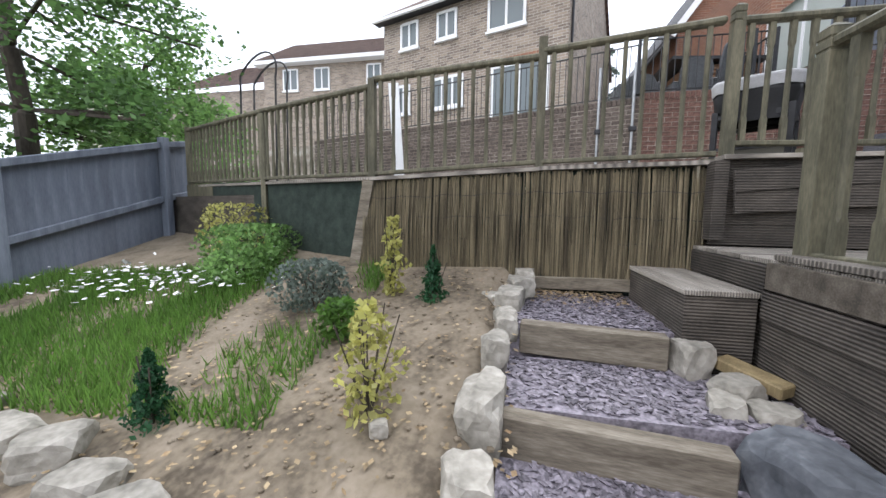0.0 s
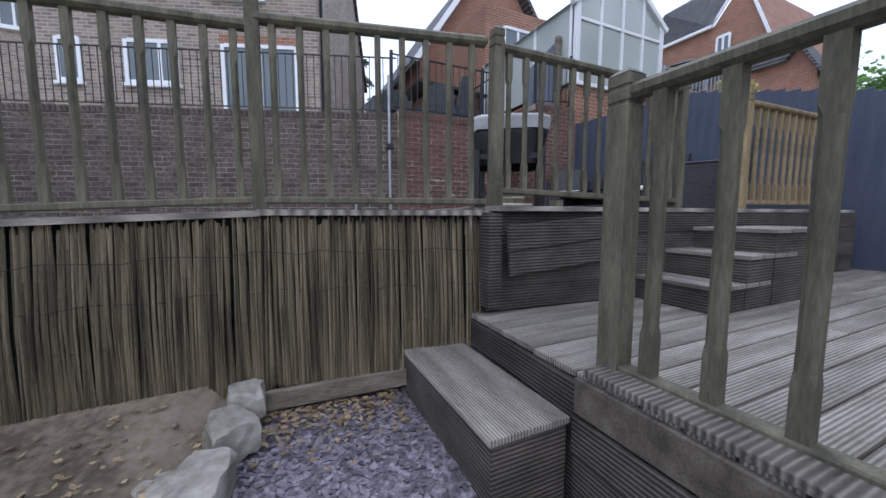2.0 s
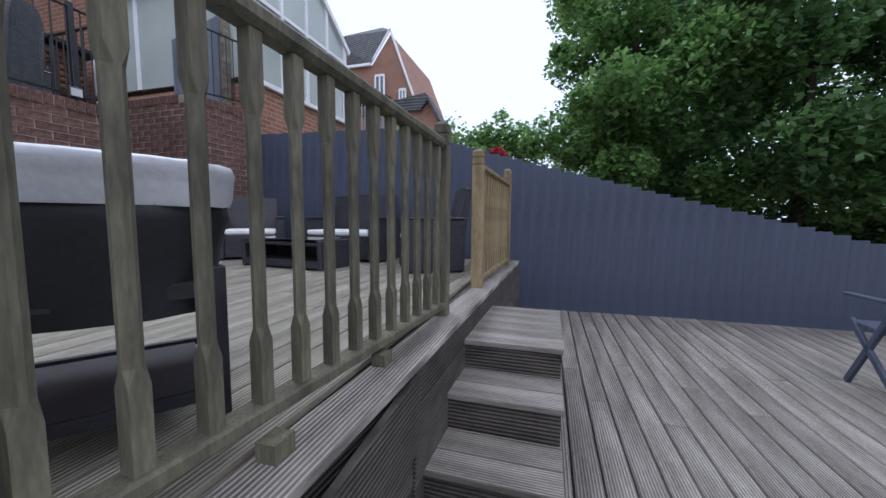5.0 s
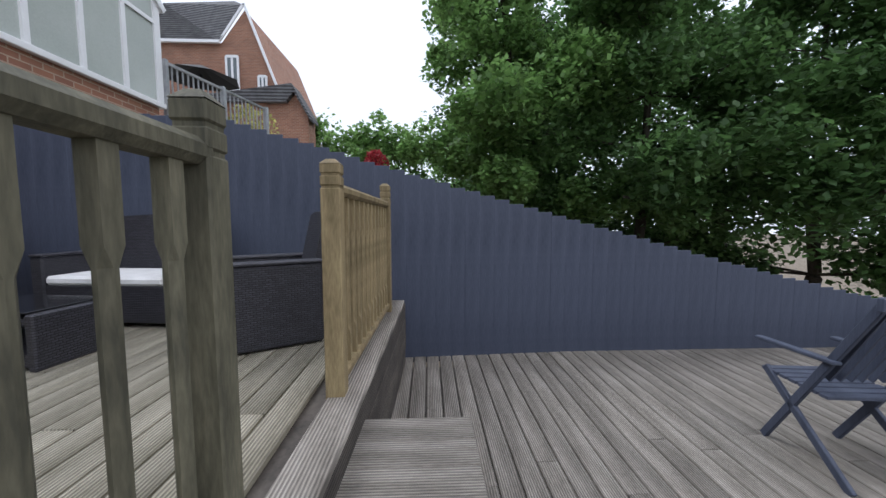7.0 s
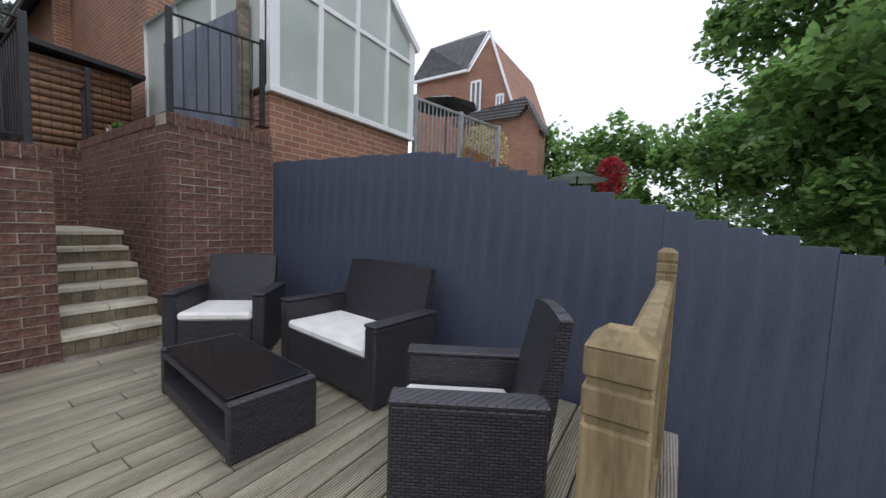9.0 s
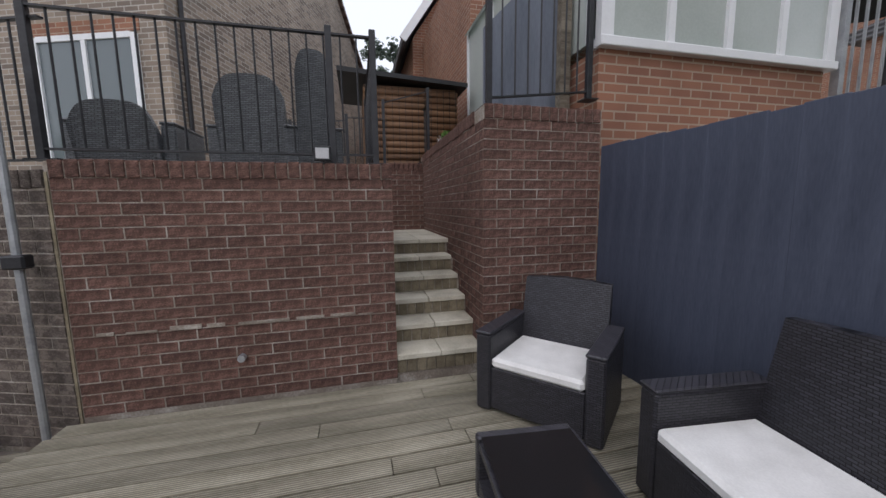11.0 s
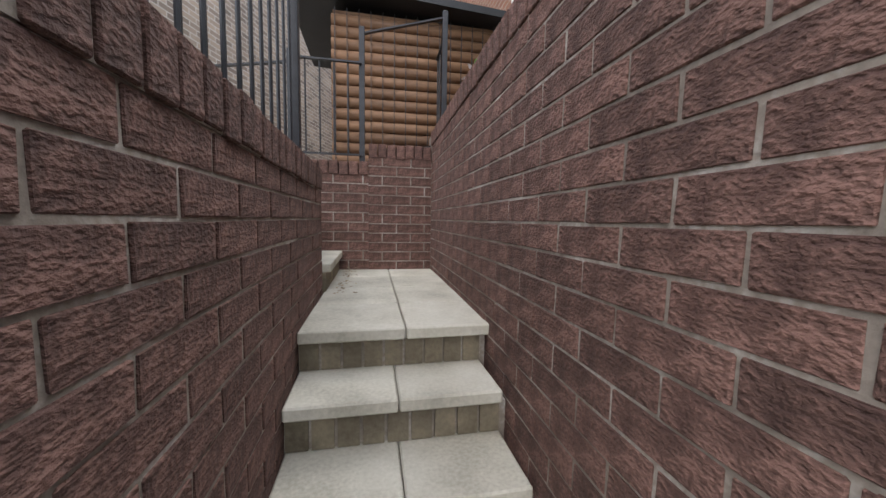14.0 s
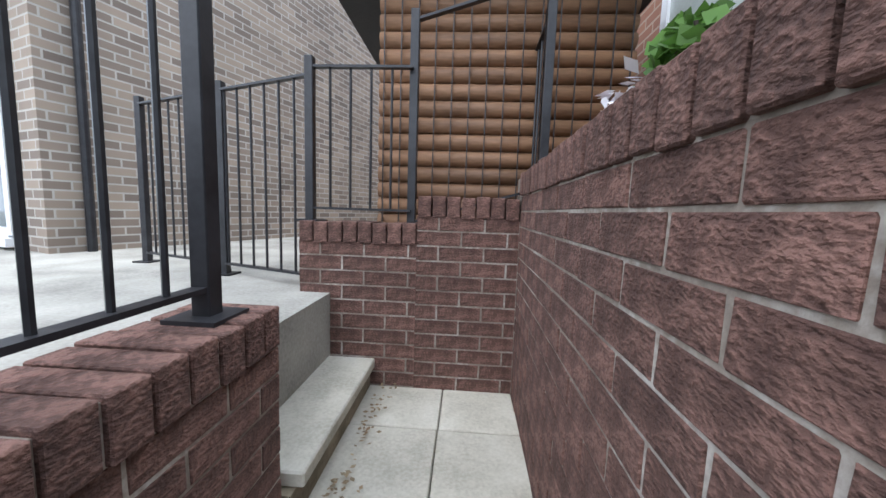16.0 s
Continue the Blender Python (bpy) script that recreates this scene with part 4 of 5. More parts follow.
# ---- rattan furniture on the upper deck ----
def rattan_seat(name, label, width, at, rz, back_h=0.8, mat=RATTAN, cushion=True, group="", rounded=0.0):
    """A woven seat with box arms and a leaning back; it faces local -y."""
    ob = thing(name, label, "sofa" if width > 0.9 else "chair", at, rz, group=group)
    w, d = width / 2, 0.29
    part("base", bx(-w + 0.1, w - 0.1, -d + 0.01, d - 0.03, 0.03, 0.3, bev=0.008), mat, ob)
    for sx in (-1, 1):
        b = bx(min(sx * w, sx * (w - 0.1)), max(sx * w, sx * (w - 0.1)), -d, d - 0.02, 0.01, 0.5, bev=0.012)
        arm = part("arm", b, mat, ob)
        b = bx(min(sx * (w + 0.004), sx * (w - 0.104)), max(sx * (w + 0.004), sx * (w - 0.104)), -d - 0.004, d - 0.016, 0.5, 0.522, bev=0.008)
        part("arm_cap", b, mat, arm)
    b = bmesh.new()
    n, top, lean = 16, back_h, 0.12
    front, rear = [], []
    for i in range(n + 1):
        f = i / n
        x = (-w + 0.09) + f * (2 * w - 0.18)
        bow = 0.02 * math.sin(math.pi * f) - rounded * abs(2 * f - 1) ** 5
        front.append((b.verts.new((x, d - 0.1, 0.28)), b.verts.new((x, d - 0.1 + lean, top + bow))))
        rear.append((b.verts.new((x, d - 0.03, 0.05)), b.verts.new((x, d - 0.05 + lean, top + bow))))
    for i in range(n):
        b.faces.new((front[i][0], front[i + 1][0], front[i + 1][1], front[i][1]))
        b.faces.new((rear[i + 1][0], rear[i][0], rear[i][1], rear[i + 1][1]))
        b.faces.new((front[i][1], front[i + 1][1], rear[i + 1][1], rear[i][1]))
    for i in (0, n):
        b.faces.new((front[i][0], front[i][1], rear[i][1], rear[i][0]))
    bmesh.ops.recalc_face_normals(b, faces=b.faces)
    part("backrest", b, mat, ob)
    if cushion:
        b = bx(-w + 0.105, w - 0.105, -d + 0.0, d - 0.1, 0.3, 0.365, bev=0.018)
        part("cushion", b, CUSHION, ob, "white padded seat cushion")
    for sx in (-1, 1):
        for sy in (-1, 1):
            part("foot", bx(sx * (w - 0.05) - 0.02, sx * (w - 0.05) + 0.02, sy * (d - 0.05) - 0.02, sy * (d - 0.05) + 0.02, 0, 0.03), METAL, ob)
    return ob


rattan_seat("garden_sofa", "black rattan two seat sofa with white cushion", 1.1, (5.37, 8.09, UD), -96)
rattan_seat("garden_chair", "black rattan armchair with white cushion by the steps", 0.76, (5.11, 9.36, UD), -49, 0.77, group="rattan armchairs")
rattan_seat("garden_chair", "black rattan armchair with white cushion by the balustrade", 0.58, (4.83, 6.85, UD), -150, group="rattan armchairs")
table = thing("coffee_table", "black rattan coffee table with open shelf and dark glass top", "table", (4.585, 8.28, UD), -6)
table.scale = (1, 1, 1.12)
part("end_panel", bx(-0.22, 0.22, -0.53, -0.48, 0, 0.26, bev=0.008), RATTAN, table)
part("end_panel", bx(-0.22, 0.22, 0.48, 0.53, 0, 0.26, bev=0.008), RATTAN, table)
part("back_panel", bx(0.19, 0.22, -0.48, 0.48, 0, 0.26), RATTAN, table)
part("shelf", bx(-0.215, 0.19, -0.48, 0.48, 0.02, 0.08), RATTAN, table)
part("top_frame", bx(-0.215, 0.19, -0.48, 0.48, 0.215, 0.24), RATTAN, table)
part("glass_top", bx(-0.205, 0.205, -0.475, 0.475, 0.262, 0.268, bev=0.002), BLACKGLASS, table, "dark tinted glass top")

# ---- barbecue and low table ----
bbq = thing("barbecue", "covered black barbecue with grey vinyl top on a black stand", "barbecue", (2.02, 6.74, UD), -36)
for sx in (-0.22, 0.22):
    for sy in (-0.22, 0.22):
        part("leg", bx(sx - 0.02, sx + 0.02, sy - 0.02, sy + 0.02, 0, 0.4, bev=0.003), METAL, bbq)
for sy in (-0.22, 0.22):
    part("stand_rail", bx(-0.24, 0.24, sy - 0.016, sy + 0.016, 0.335, 0.37), METAL, bbq)
    part("side_rail", bx(sy - 0.016, sy + 0.016, -0.2, 0.2, 0.336, 0.369), METAL, bbq)
    part("crossbar", bx(-0.2, 0.2, sy - 0.01, sy + 0.01, 0.1, 0.12), METAL, bbq)
part("shelf", bx(-0.19, 0.19, -0.19, 0.19, 0.1, 0.115), METAL, bbq)
OUT = [(math.copysign(abs(math.cos(a)) ** 0.45, math.cos(a)), math.copysign(abs(math.sin(a)) ** 0.45, math.sin(a))) for a in [k * math.pi / 16 for k in range(32)]]


def cover_skin(levels, wrinkle, seed):
    """A lofted fabric skin over rounded square rings of (height, half width)."""
    b, rings = bmesh.new(), []
    for z, k in levels:
        rings.append([b.verts.new((x * (k + wrinkle * noise.noise(Vector((x * 3, y * 3, z * 9 + seed)))), y * (k + wrinkle * noise.noise(Vector((x * 3, y * 3, z * 9 + seed + 5)))), z + wrinkle * 0.6 * noise.noise(Vector((x * 4, y * 4, seed))))) for x, y in OUT])
    for lo, hi in zip(rings, rings[1:]):
        for i in range(len(OUT)):
            k = (i + 1) % len(OUT)
            b.faces.new((lo[i], lo[k], hi[k], hi[i]))
    b.faces.new(rings[-1])
    bmesh.ops.recalc_face_normals(b, faces=b.faces)
    return b


part("cover_body", cover_skin(((0.3, 0.235), (0.36, 0.24), (0.44, 0.25), (0.5, 0.255), (0.56, 0.26)), 0.02, 1), BLACKVINYL, bbq, "hanging black vinyl cover", smooth=True)
part("cover_top", cover_skin(((0.53, 0.268), (0.55, 0.272), (0.57, 0.272), (0.59, 0.274), (0.605, 0.278), (0.62, 0.272), (0.628, 0.25), (0.632, 0.1)), 0.014, 3), VINYL, bbq, "creased pale grey vinyl top", smooth=True)


# ---- folding chair on the middle deck ----
def folding_chair(label, at, rz):
    ob = thing("folding_chair", label, "chair", at, rz, group="folding chairs")
    for sx in (-0.22, 0.22):
        part("back_leg", bar((sx, 0.33, 0.0), (sx, -0.22, 0.45), 0.025, 0.045, bev=0.004), FENCE, ob)
        part("back_post", bar((sx, -0.2, 0.0), (sx, 0.38, 0.98), 0.025, 0.045, bev=0.004), FENCE, ob)
        part("armrest", bar((sx * 1.05, -0.28, 0.62), (sx * 1.05, 0.22, 0.64), 0.05, 0.022, bev=0.005), FENCE, ob)
    part("top_rail", bar((-0.25, 0.39, 0.99), (0.25, 0.39, 0.99), 0.03, 0.07, bev=0.006), FENCE, ob)
    for i in range(8):
        x = -0.19 + i * 0.054
        part("back_slat", bar((x, 0.13, 0.52), (x, 0.37, 0.96), 0.012, 0.035), FENCE, ob)
    for i in range(7):
        y = -0.25 + i * 0.062
        part("seat_slat", bx(-0.22, 0.22, y, y + 0.05, 0.42, 0.44, bev=0.003), FENCE, ob)
    return ob


folding_chair("dark blue painted slatted folding chair on the deck", (4.4, 3.45, MD), 84)
folding_chair("dark blue slatted folding chair further along the deck", (4.4, 2.45, MD), 72)


# ---- black steel railings on the brick walls ----
def steel_railing(label, p, q, za, zb, height, posts=(0.0, 1.0), pitch=0.105, plate=False):
    ob = thing("railing", label, "railing", kind="structure")
    p, q = Vector((*p, za)), Vector((*q, zb))
    d, up = q - p, Vector((0, 0, height))
    part("top_bar", bar(p + up, q + up, 0.035, 0.012), METAL, ob)
    part("bottom_bar", bar(p + Vector((0, 0, 0.07)), q + Vector((0, 0, 0.07)), 0.035, 0.012), METAL, ob)
    for f in posts:
        a = p + d * f
        part("post", bx(a.x - 0.022, a.x + 0.022, a.y - 0.022, a.y + 0.022, a.z, a.z + height + 0.05, bev=0.003), METAL, ob)
        part("base_plate", bx(a.x - 0.06, a.x + 0.06, a.y - 0.06, a.y + 0.06, a.z, a.z + 0.01), METAL, ob)
    n = int(d.length / pitch)
    b = bmesh.new()
    bmesh.ops.create_cone(b, cap_ends=True, segments=6, radius1=0.007, radius2=0.007, depth=height - 0.07, matrix=Matrix.Translation((0, 0, (height - 0.07) / 2 + 0.07)))
    me = mesh_of(b, "baluster", METAL)
    for i in range(1, n):
        a = p + d * (i / n)
        k = new("baluster", me)
        k.parent = ob
        k.matrix_basis = pose(*a)
    return ob


CT = WTOP + 0.105
steel_railing("black steel railing on the retaining wall", (2.14, 10.1), (4.1, 10.1), CT, CT, 0.87, posts=(0.0, 0.85, 1.0))
WA, WB2 = WW0 - wnorm * 0.1, WW0 + wd * 7.6 - wnorm * 0.1
steel_railing("black steel railing along the patio edge", WA[:], WB2[:], CT - 0.06, CT - 0.06, 0.87, posts=(0.25, 0.5, 0.75, 1.0))
steel_railing("black steel railing beside the steps", (4.1, 10.14), (4.1, 11.76), CT, CT, 0.87, posts=(1.0,))
steel_railing("black steel railing on the end wall", (3.86, 12.84), (4.39, 12.84), 3.46, 3.46, 0.78, posts=(0.0,))
steel_railing("tall black steel frame before the log shed", (4.39, 12.88), (5.06, 12.88), 3.4, 3.6, 1.08, posts=(0.0, 1.0), pitch=2.0)
steel_railing("black steel railing across the patio", (2.4, 13.4), (3.86, 12.84), PATIO, PATIO, 1.1, posts=(0.0, 0.45, 0.55))
steel_railing("black steel railing on the pier", (4.97, 10.1), (5.84, 10.1), RTOP + 0.105, RTOP + 0.2, 0.9)
steel_railing("black steel railing behind the planter", (5.06, 12.9), (5.1, 14.6), 3.7, 3.7, 0.8)
lamp = thing("floodlight", "small black floodlight on the wall top", "lamp", (3.74, 10.03, CT))
part("housing", bar((-0.055, -0.05, 0.06), (0.055, -0.05, 0.06), 0.03, 0.1, bev=0.006), METAL, lamp)
part("lens", bx(-0.042, 0.042, -0.072, -0.066, 0.025, 0.095), VINYL, lamp, "pale glass lens")
part("bracket", bx(-0.012, 0.012, -0.05, 0.02, 0, 0.03), METAL, lamp)
pipe = thing("drain_pipe", "short metal outlet pipe in the brick wall", "pipe", (3.15, 9.99, 1.97), kind="structure")
b = bmesh.new()
bmesh.ops.create_cone(b, cap_ends=True, segments=14, radius1=0.024, radius2=0.024, depth=0.05, matrix=pose(0, -0.01, 0, 90))
part("spout", b, GALV, pipe)
for x, y, top in ((1.55, 10.12, 3.75), (2.05, 9.95, 3.75)):
    pl = thing("clothes_pole", "grey galvanised steel pole standing against the wall", "pole", (x, y, WD))
    b = bmesh.new()
    bmesh.ops.create_cone(b, cap_ends=True, segments=10, radius1=0.022, radius2=0.022, depth=top - WD, matrix=Matrix.Translation((0, 0, (top - WD) / 2)))
    part("tube", b, GALV, pl)
    part("clamp", bx(-0.05, 0.06, -0.05, 0.03, 1.15, 1.23, bev=0.01), METAL, pl)
    part("foot", bx(-0.06, 0.06, -0.15, 0.06, 0, 0.02), GALV, pl)
white = thing("white_plank", "tall white painted plank leaning on the deck", "plank", (-1.2, 7.6, WD), 10)
part("plank", bar((0, 0, 0), (-0.1, 0.1, 1.32), 0.12, 0.03), UPVC, white)
arch = thing("garden_arch", "curved black metal garden arch", "arch", (-5.8, 10.4, 1.6), 8)
b = bmesh.new()
for off in (0.0, 0.5):
    prev = None
    for i in range(15):
        a = math.pi * i / 14
        p = (0.4 - 0.4 * math.cos(a) + 0.25 * math.sin(a), off, 2.4 + 0.65 * math.sin(a)) if 0 < i < 14 else (0.4 - 0.4 * math.cos(a), off, 0.0)
        if prev:
            beam(b, prev, p, 0.03, 0.03)
        prev = p
part("tube_frame", b, METAL, arch)

# ---- patio furniture ----
for x, y, rz, h, w, lab in ((2.3, 10.82, 181, 0.62, 0.7, "low grey rattan chair on the patio by the railing"), (3.2, 10.84, 178, 0.86, 0.68, "grey rattan armchair with rounded back on the patio"), (3.6, 10.78, 190, 1.05, 0.44, "tall narrow grey rattan chair on the patio")):
    rattan_seat("patio_chair", lab, w, (x, y, PATIO), rz, h, RATTAN_G, cushion=False, group="patio chairs", rounded=0.16)

# ---- log lap shed ----
shed = thing("shed", "brown log lap timber shed with felt roof", "shed", (0, 0, 0))
part("wall", bx(4.13, 5.62, 13.28, 14.6, PATIO, 4.85), LOG, shed)
for i in range(17):
    b = bmesh.new()
    bmesh.ops.create_cone(b, cap_ends=True, segments=10, radius1=0.05, radius2=0.05, depth=1.51, matrix=Matrix.Translation((4.875, 13.27, 3.16 + 0.1 * i)) @ pose(0, 0, 0, 0, 90, 0))
    part("log_board", b, LOG, shed, smooth=True)
for i in range(15):
    part("wire", bx(4.15 + 0.103 * i, 4.156 + 0.103 * i, 13.212, 13.218, PATIO + 0.1, 4.84), METAL, shed)
b = bmesh.new()
slab_xz(b, [(3.75, 4.95), (5.75, 4.84), (5.75, 4.9), (3.75, 5.02)], 13.05, 14.8)
part("roof", b, BLACKVINYL, shed, "black felt roof")

# ---- raised planter right of the steps ----
bed = thing("planter_bed", "raised soil bed behind the brick wall", "planter", kind="structure")
part("soil", bx(SX1 + 0.2, 5.9, YW + 0.22, 13.2, 3.0, 3.6), SOIL, bed)
shrub("fern_plant", "bright green feathery plant on the wall", 5.03, 11.62, 0.13, 0.06, GRASS, 260, 0.04, 120, category="plant").location.z = 3.7
fl = scatter_leaves(bmesh.new(), [(5.0 + random.uniform(-0.05, 0.06), 11.76 + random.uniform(-0.1, 0.1), 3.75 + random.uniform(0, 0.05)) for _ in range(60)], 0.035, random, flat=0.5)
solid("white_flowers", fl, PETAL, "small white flowers on the wall top", "flowers", "stuff")
r = rnd(913)
litter = [(4.27 + abs(r.gauss(0, 0.05)), r.uniform(11.75, 12.85), 2.632 + r.uniform(0, 0.012)) for _ in range(110)]
solid("fallen_leaves", scatter_leaves(bmesh.new(), litter, 0.022, r, flat=0.9), DEADLEAF, "dry brown leaves against the step on the paving", "leaves", "stuff")
screen = thing("blue_gate", "blue grey boarded gate behind the pier railing", "gate", kind="structure")
b = slab_xz(bmesh.new(), [(5.08, 3.7), (5.8, 3.7), (5.8, 5.2), (5.08, 4.5)], 10.5, 10.53)
part("boards", b, FENCE_W, screen)
part("gate_post", bx(5.78, 5.88, 10.42, 10.52, 3.6, 5.3, bev=0.005), SLEEPER, screen)


# ---- houses ----
def slab_yz(b, pts, x0, x1):
    a, c = [b.verts.new((x0, y, z)) for y, z in pts], [b.verts.new((x1, y, z)) for y, z in pts]
    b.faces.new(a), b.faces.new(c[::-1])
    for i in range(len(pts)):
        j = (i + 1) % len(pts)
        b.faces.new((a[i], c[i], c[j], a[j]))
    bmesh.ops.recalc_face_normals(b, faces=b.faces)
    return b


def window(owner, x0, x1, z0, z1, y, lights=2, pane=PANE):
    """A white framed window on a wall that faces -y."""
    w = part("window", bx(x0, x1, y - 0.02, y + 0.05, z0, z1), pane, owner)
    f = bmesh.new()
    for a, b2 in ((x0 - 0.02, x0 + 0.06), (x1 - 0.06, x1 + 0.02)):
        box(f, a, b2, y - 0.05, y + 0.05, z0, z1)
    for a, b2 in ((z0 - 0.02, z0 + 0.06), (z1 - 0.06, z1 + 0.02)):
        box(f, x0 + 0.06, x1 - 0.06, y - 0.048, y + 0.05, a, b2)
    for i in range(1, lights):
        x = x0 + (x1 - x0) * i / lights
        box(f, x - 0.035, x + 0.035, y - 0.046, y + 0.05, z0 + 0.06, z1 - 0.06)
    part("frame", f, UPVC, w)
    part("sill", bx(x0 - 0.06, x1 + 0.06, y - 0.1, y, z0 - 0.09, z0 - 0.021), UPVC, w)


ha = thing("house", "buff brick house with white windows and tiled roof", "house", (0.85, 13.76, 0), -19.4)
part("wall", bx(-5.55, 0.62, 0, 9.0, PATIO - 0.3, 7.8), HOUSE_A, ha)
for gx in (-5.55, 0.42):
    part("gable", slab_yz(bmesh.new(), [(0, 7.8), (9.0, 7.8), (4.5, 10.9)], gx, gx + 0.2), HOUSE_A, ha)
for sign in (-1, 1):
    b = slab_yz(bmesh.new(), [(4.5 + sign * 4.85, 7.58), (4.5, 11.0), (4.5, 11.12), (4.5 + sign * 4.85, 7.7)], -5.75, 0.72)
    part("roof", b, ROOF, ha, "brown tiled roof")
part("gutter", bx(-5.75, 0.72, -0.42, -0.33, 7.56, 7.65), UPVC, ha)
part("fascia", bx(-5.75, 0.72, -0.32, -0.02, 7.58, 7.7), METAL, ha)
pipe_bm = bmesh.new()
bmesh.ops.create_cone(pipe_bm, cap_ends=True, segments=10, radius1=0.034, radius2=0.034, depth=7.55 - PATIO, matrix=Matrix.Translation((0.66, 0.25, (7.55 + PATIO) / 2)))
part("downpipe", pipe_bm, METAL, ha, "black downpipe")
for a in ((-4.8, -4.12, 6.65, 7.45), (-3.38, -2.7, 6.65, 7.45), (-1.65, -0.55, 6.5, 7.4), (-4.93, -4.45, 4.58, 5.5)):
    window(ha, *a, 0)
window(ha, -3.54, -2.45, 4.58, 5.5, 0, 3)
window(ha, -1.5, 0.15, PATIO + 0.12, 5.48, 0)
part("soldier_course", bx(-1.56, 0.21, -0.012, 0.02, 5.52, 5.7), HOUSE_B, ha)
hr = thing("house", "lower brick house row with tiled roof", "house", (0, 0, 0))
part("wall", bx(-14.0, -6.6, 22.0, 29.0, 2.5, 9.5), HOUSE_A, hr)
b = slab_xz(bmesh.new(), [(-14.3, 9.3), (-6.4, 9.3), (-6.4, 9.5), (-14.3, 9.5)], 21.5, 22.0)
part("gutter", b, UPVC, hr)
b = bmesh.new()
b.faces.new([b.verts.new(p) for p in ((-14.3, 21.5, 9.5), (-6.4, 21.5, 9.5), (-6.4, 25.5, 12.1), (-14.3, 25.5, 12.1))])
bmesh.ops.solidify(b, geom=b.faces[:], thickness=0.12)
part("roof", b, ROOF, hr)
for a in ((-12.74, -11.83, 7.97, 9.11), (-10.82, -9.93, 7.95, 9.1), (-7.74, -6.95, 7.92, 9.11)):
    window(hr, *a, 22.0)
hl = thing("house", "distant brick house with brown hipped roof", "house", (0, 0, 0))
part("wall", bx(-22.8, -14.2, 24.0, 31.0, 1.0, 8.9), HOUSE_A, hl)
b = bmesh.new()
b.faces.new([b.verts.new(p) for p in ((-23.6, 23.6, 8.9), (-14.2, 23.6, 9.2), (-14.2, 28, 12.0), (-20.6, 28, 12.0))])
bmesh.ops.solidify(b, geom=b.faces[:], thickness=0.12)
part("roof", b, ROOF, hl)
hy = thing("house", "distant cream gabled house among trees", "house", (0, 0, 0))
b = slab_xz(bmesh.new(), [(-34.0, 0.5), (-28.0, 0.5), (-28.0, 8.6), (-30.6, 11.0), (-34.0, 8.0)], 26.0, 34.0)
part("wall", b, SLAB, hy)
b = slab_xz(bmesh.new(), [(-27.7, 8.5), (-30.6, 11.15), (-34.4, 7.9), (-34.4, 7.7), (-30.6, 10.95), (-27.7, 8.3)], 25.7, 34.2)
part("roof", b, ROOF_G, hy)
hb = thing("house", "orange brick gabled house behind the conservatory", "house", (0, 0, 0))
b = slab_xz(bmesh.new(), [(5.7, 2.8), (12.5, 2.8), (12.5, 8.0), (9.1, 12.6), (5.7, 7.7)], 18.0, 27.0)
part("wall", b, HOUSE_B, hb)
b = slab_xz(bmesh.new(), [(5.35, 7.35), (9.1, 12.75), (12.9, 7.6), (12.9, 7.8), (9.1, 13.0), (5.35, 7.6)], 17.6, 27.3)
part("roof", b, ROOF_G, hb)
part("side_wall", bx(5.98, 9.3, 13.6, 17.9, 2.8, 7.6), HOUSE_B, hb)
window(hb, 6.6, 7.6, 6.0, 7.1, 13.6)
part("bargeboard", bar((5.35, 17.55, 7.45), (9.1, 17.55, 12.85), 0.04, 0.2), UPVC, hb)

# conservatory on a brick base
co = thing("conservatory", "white framed conservatory with pale blinds on a brick base", "conservatory", (0, 0, 0))
CX0, CX1, CY, CZ = 5.93, 8.53, 10.06, 4.24
part("base_wall", bx(CX0, CX1 - 0.05, CY + 0.04, 13.5, 1.0, CZ), HOUSE_B, co)
part("sill", bx(CX0 - 0.03, CX1 + 0.03, CY - 0.03, CY + 0.1, CZ, CZ + 0.08, bev=0.008), UPVC, co)
part("side_sill", bx(CX1 - 0.1, CX1 + 0.03, CY + 0.1, 13.5, CZ, CZ + 0.08), UPVC, co)
EV, TR, AP = 5.85, 5.5, 6.75
mid = (CX0 + CX1) / 2
for i in range(5):
    x = CX0 + 0.04 + (CX1 - CX0 - 0.08) * i / 4
    top = EV + (AP - EV) * (1 - abs(x - mid) / (mid - CX0))
    w = 0.06 if i in (0, 4) else 0.035
    part("mullion", bx(x - w, x + w, CY, CY + 0.07, CZ + 0.08, top), UPVC, co)
    if i < 4:
        x2 = CX0 + 0.04 + (CX1 - CX0 - 0.08) * (i + 1) / 4
        part("pane", bx(x + w, x2 - 0.035, CY + 0.03, CY + 0.04, CZ + 0.08, TR), FROST, co, "glass pane with a pale blind")
        part("transom", bx(x + w, x2 - 0.035, CY + 0.003, CY + 0.068, TR, TR + 0.06), UPVC, co)
        part("top_pane", slab_xz(bmesh.new(), [(x + w, TR + 0.06), (x2 - 0.035, TR + 0.06)] + [(xx, EV + (AP - EV) * (1 - abs(xx - mid) / (mid - CX0)) - 0.03) for xx in (x2 - 0.035, x + w)], CY + 0.03, CY + 0.04), FROST, co)
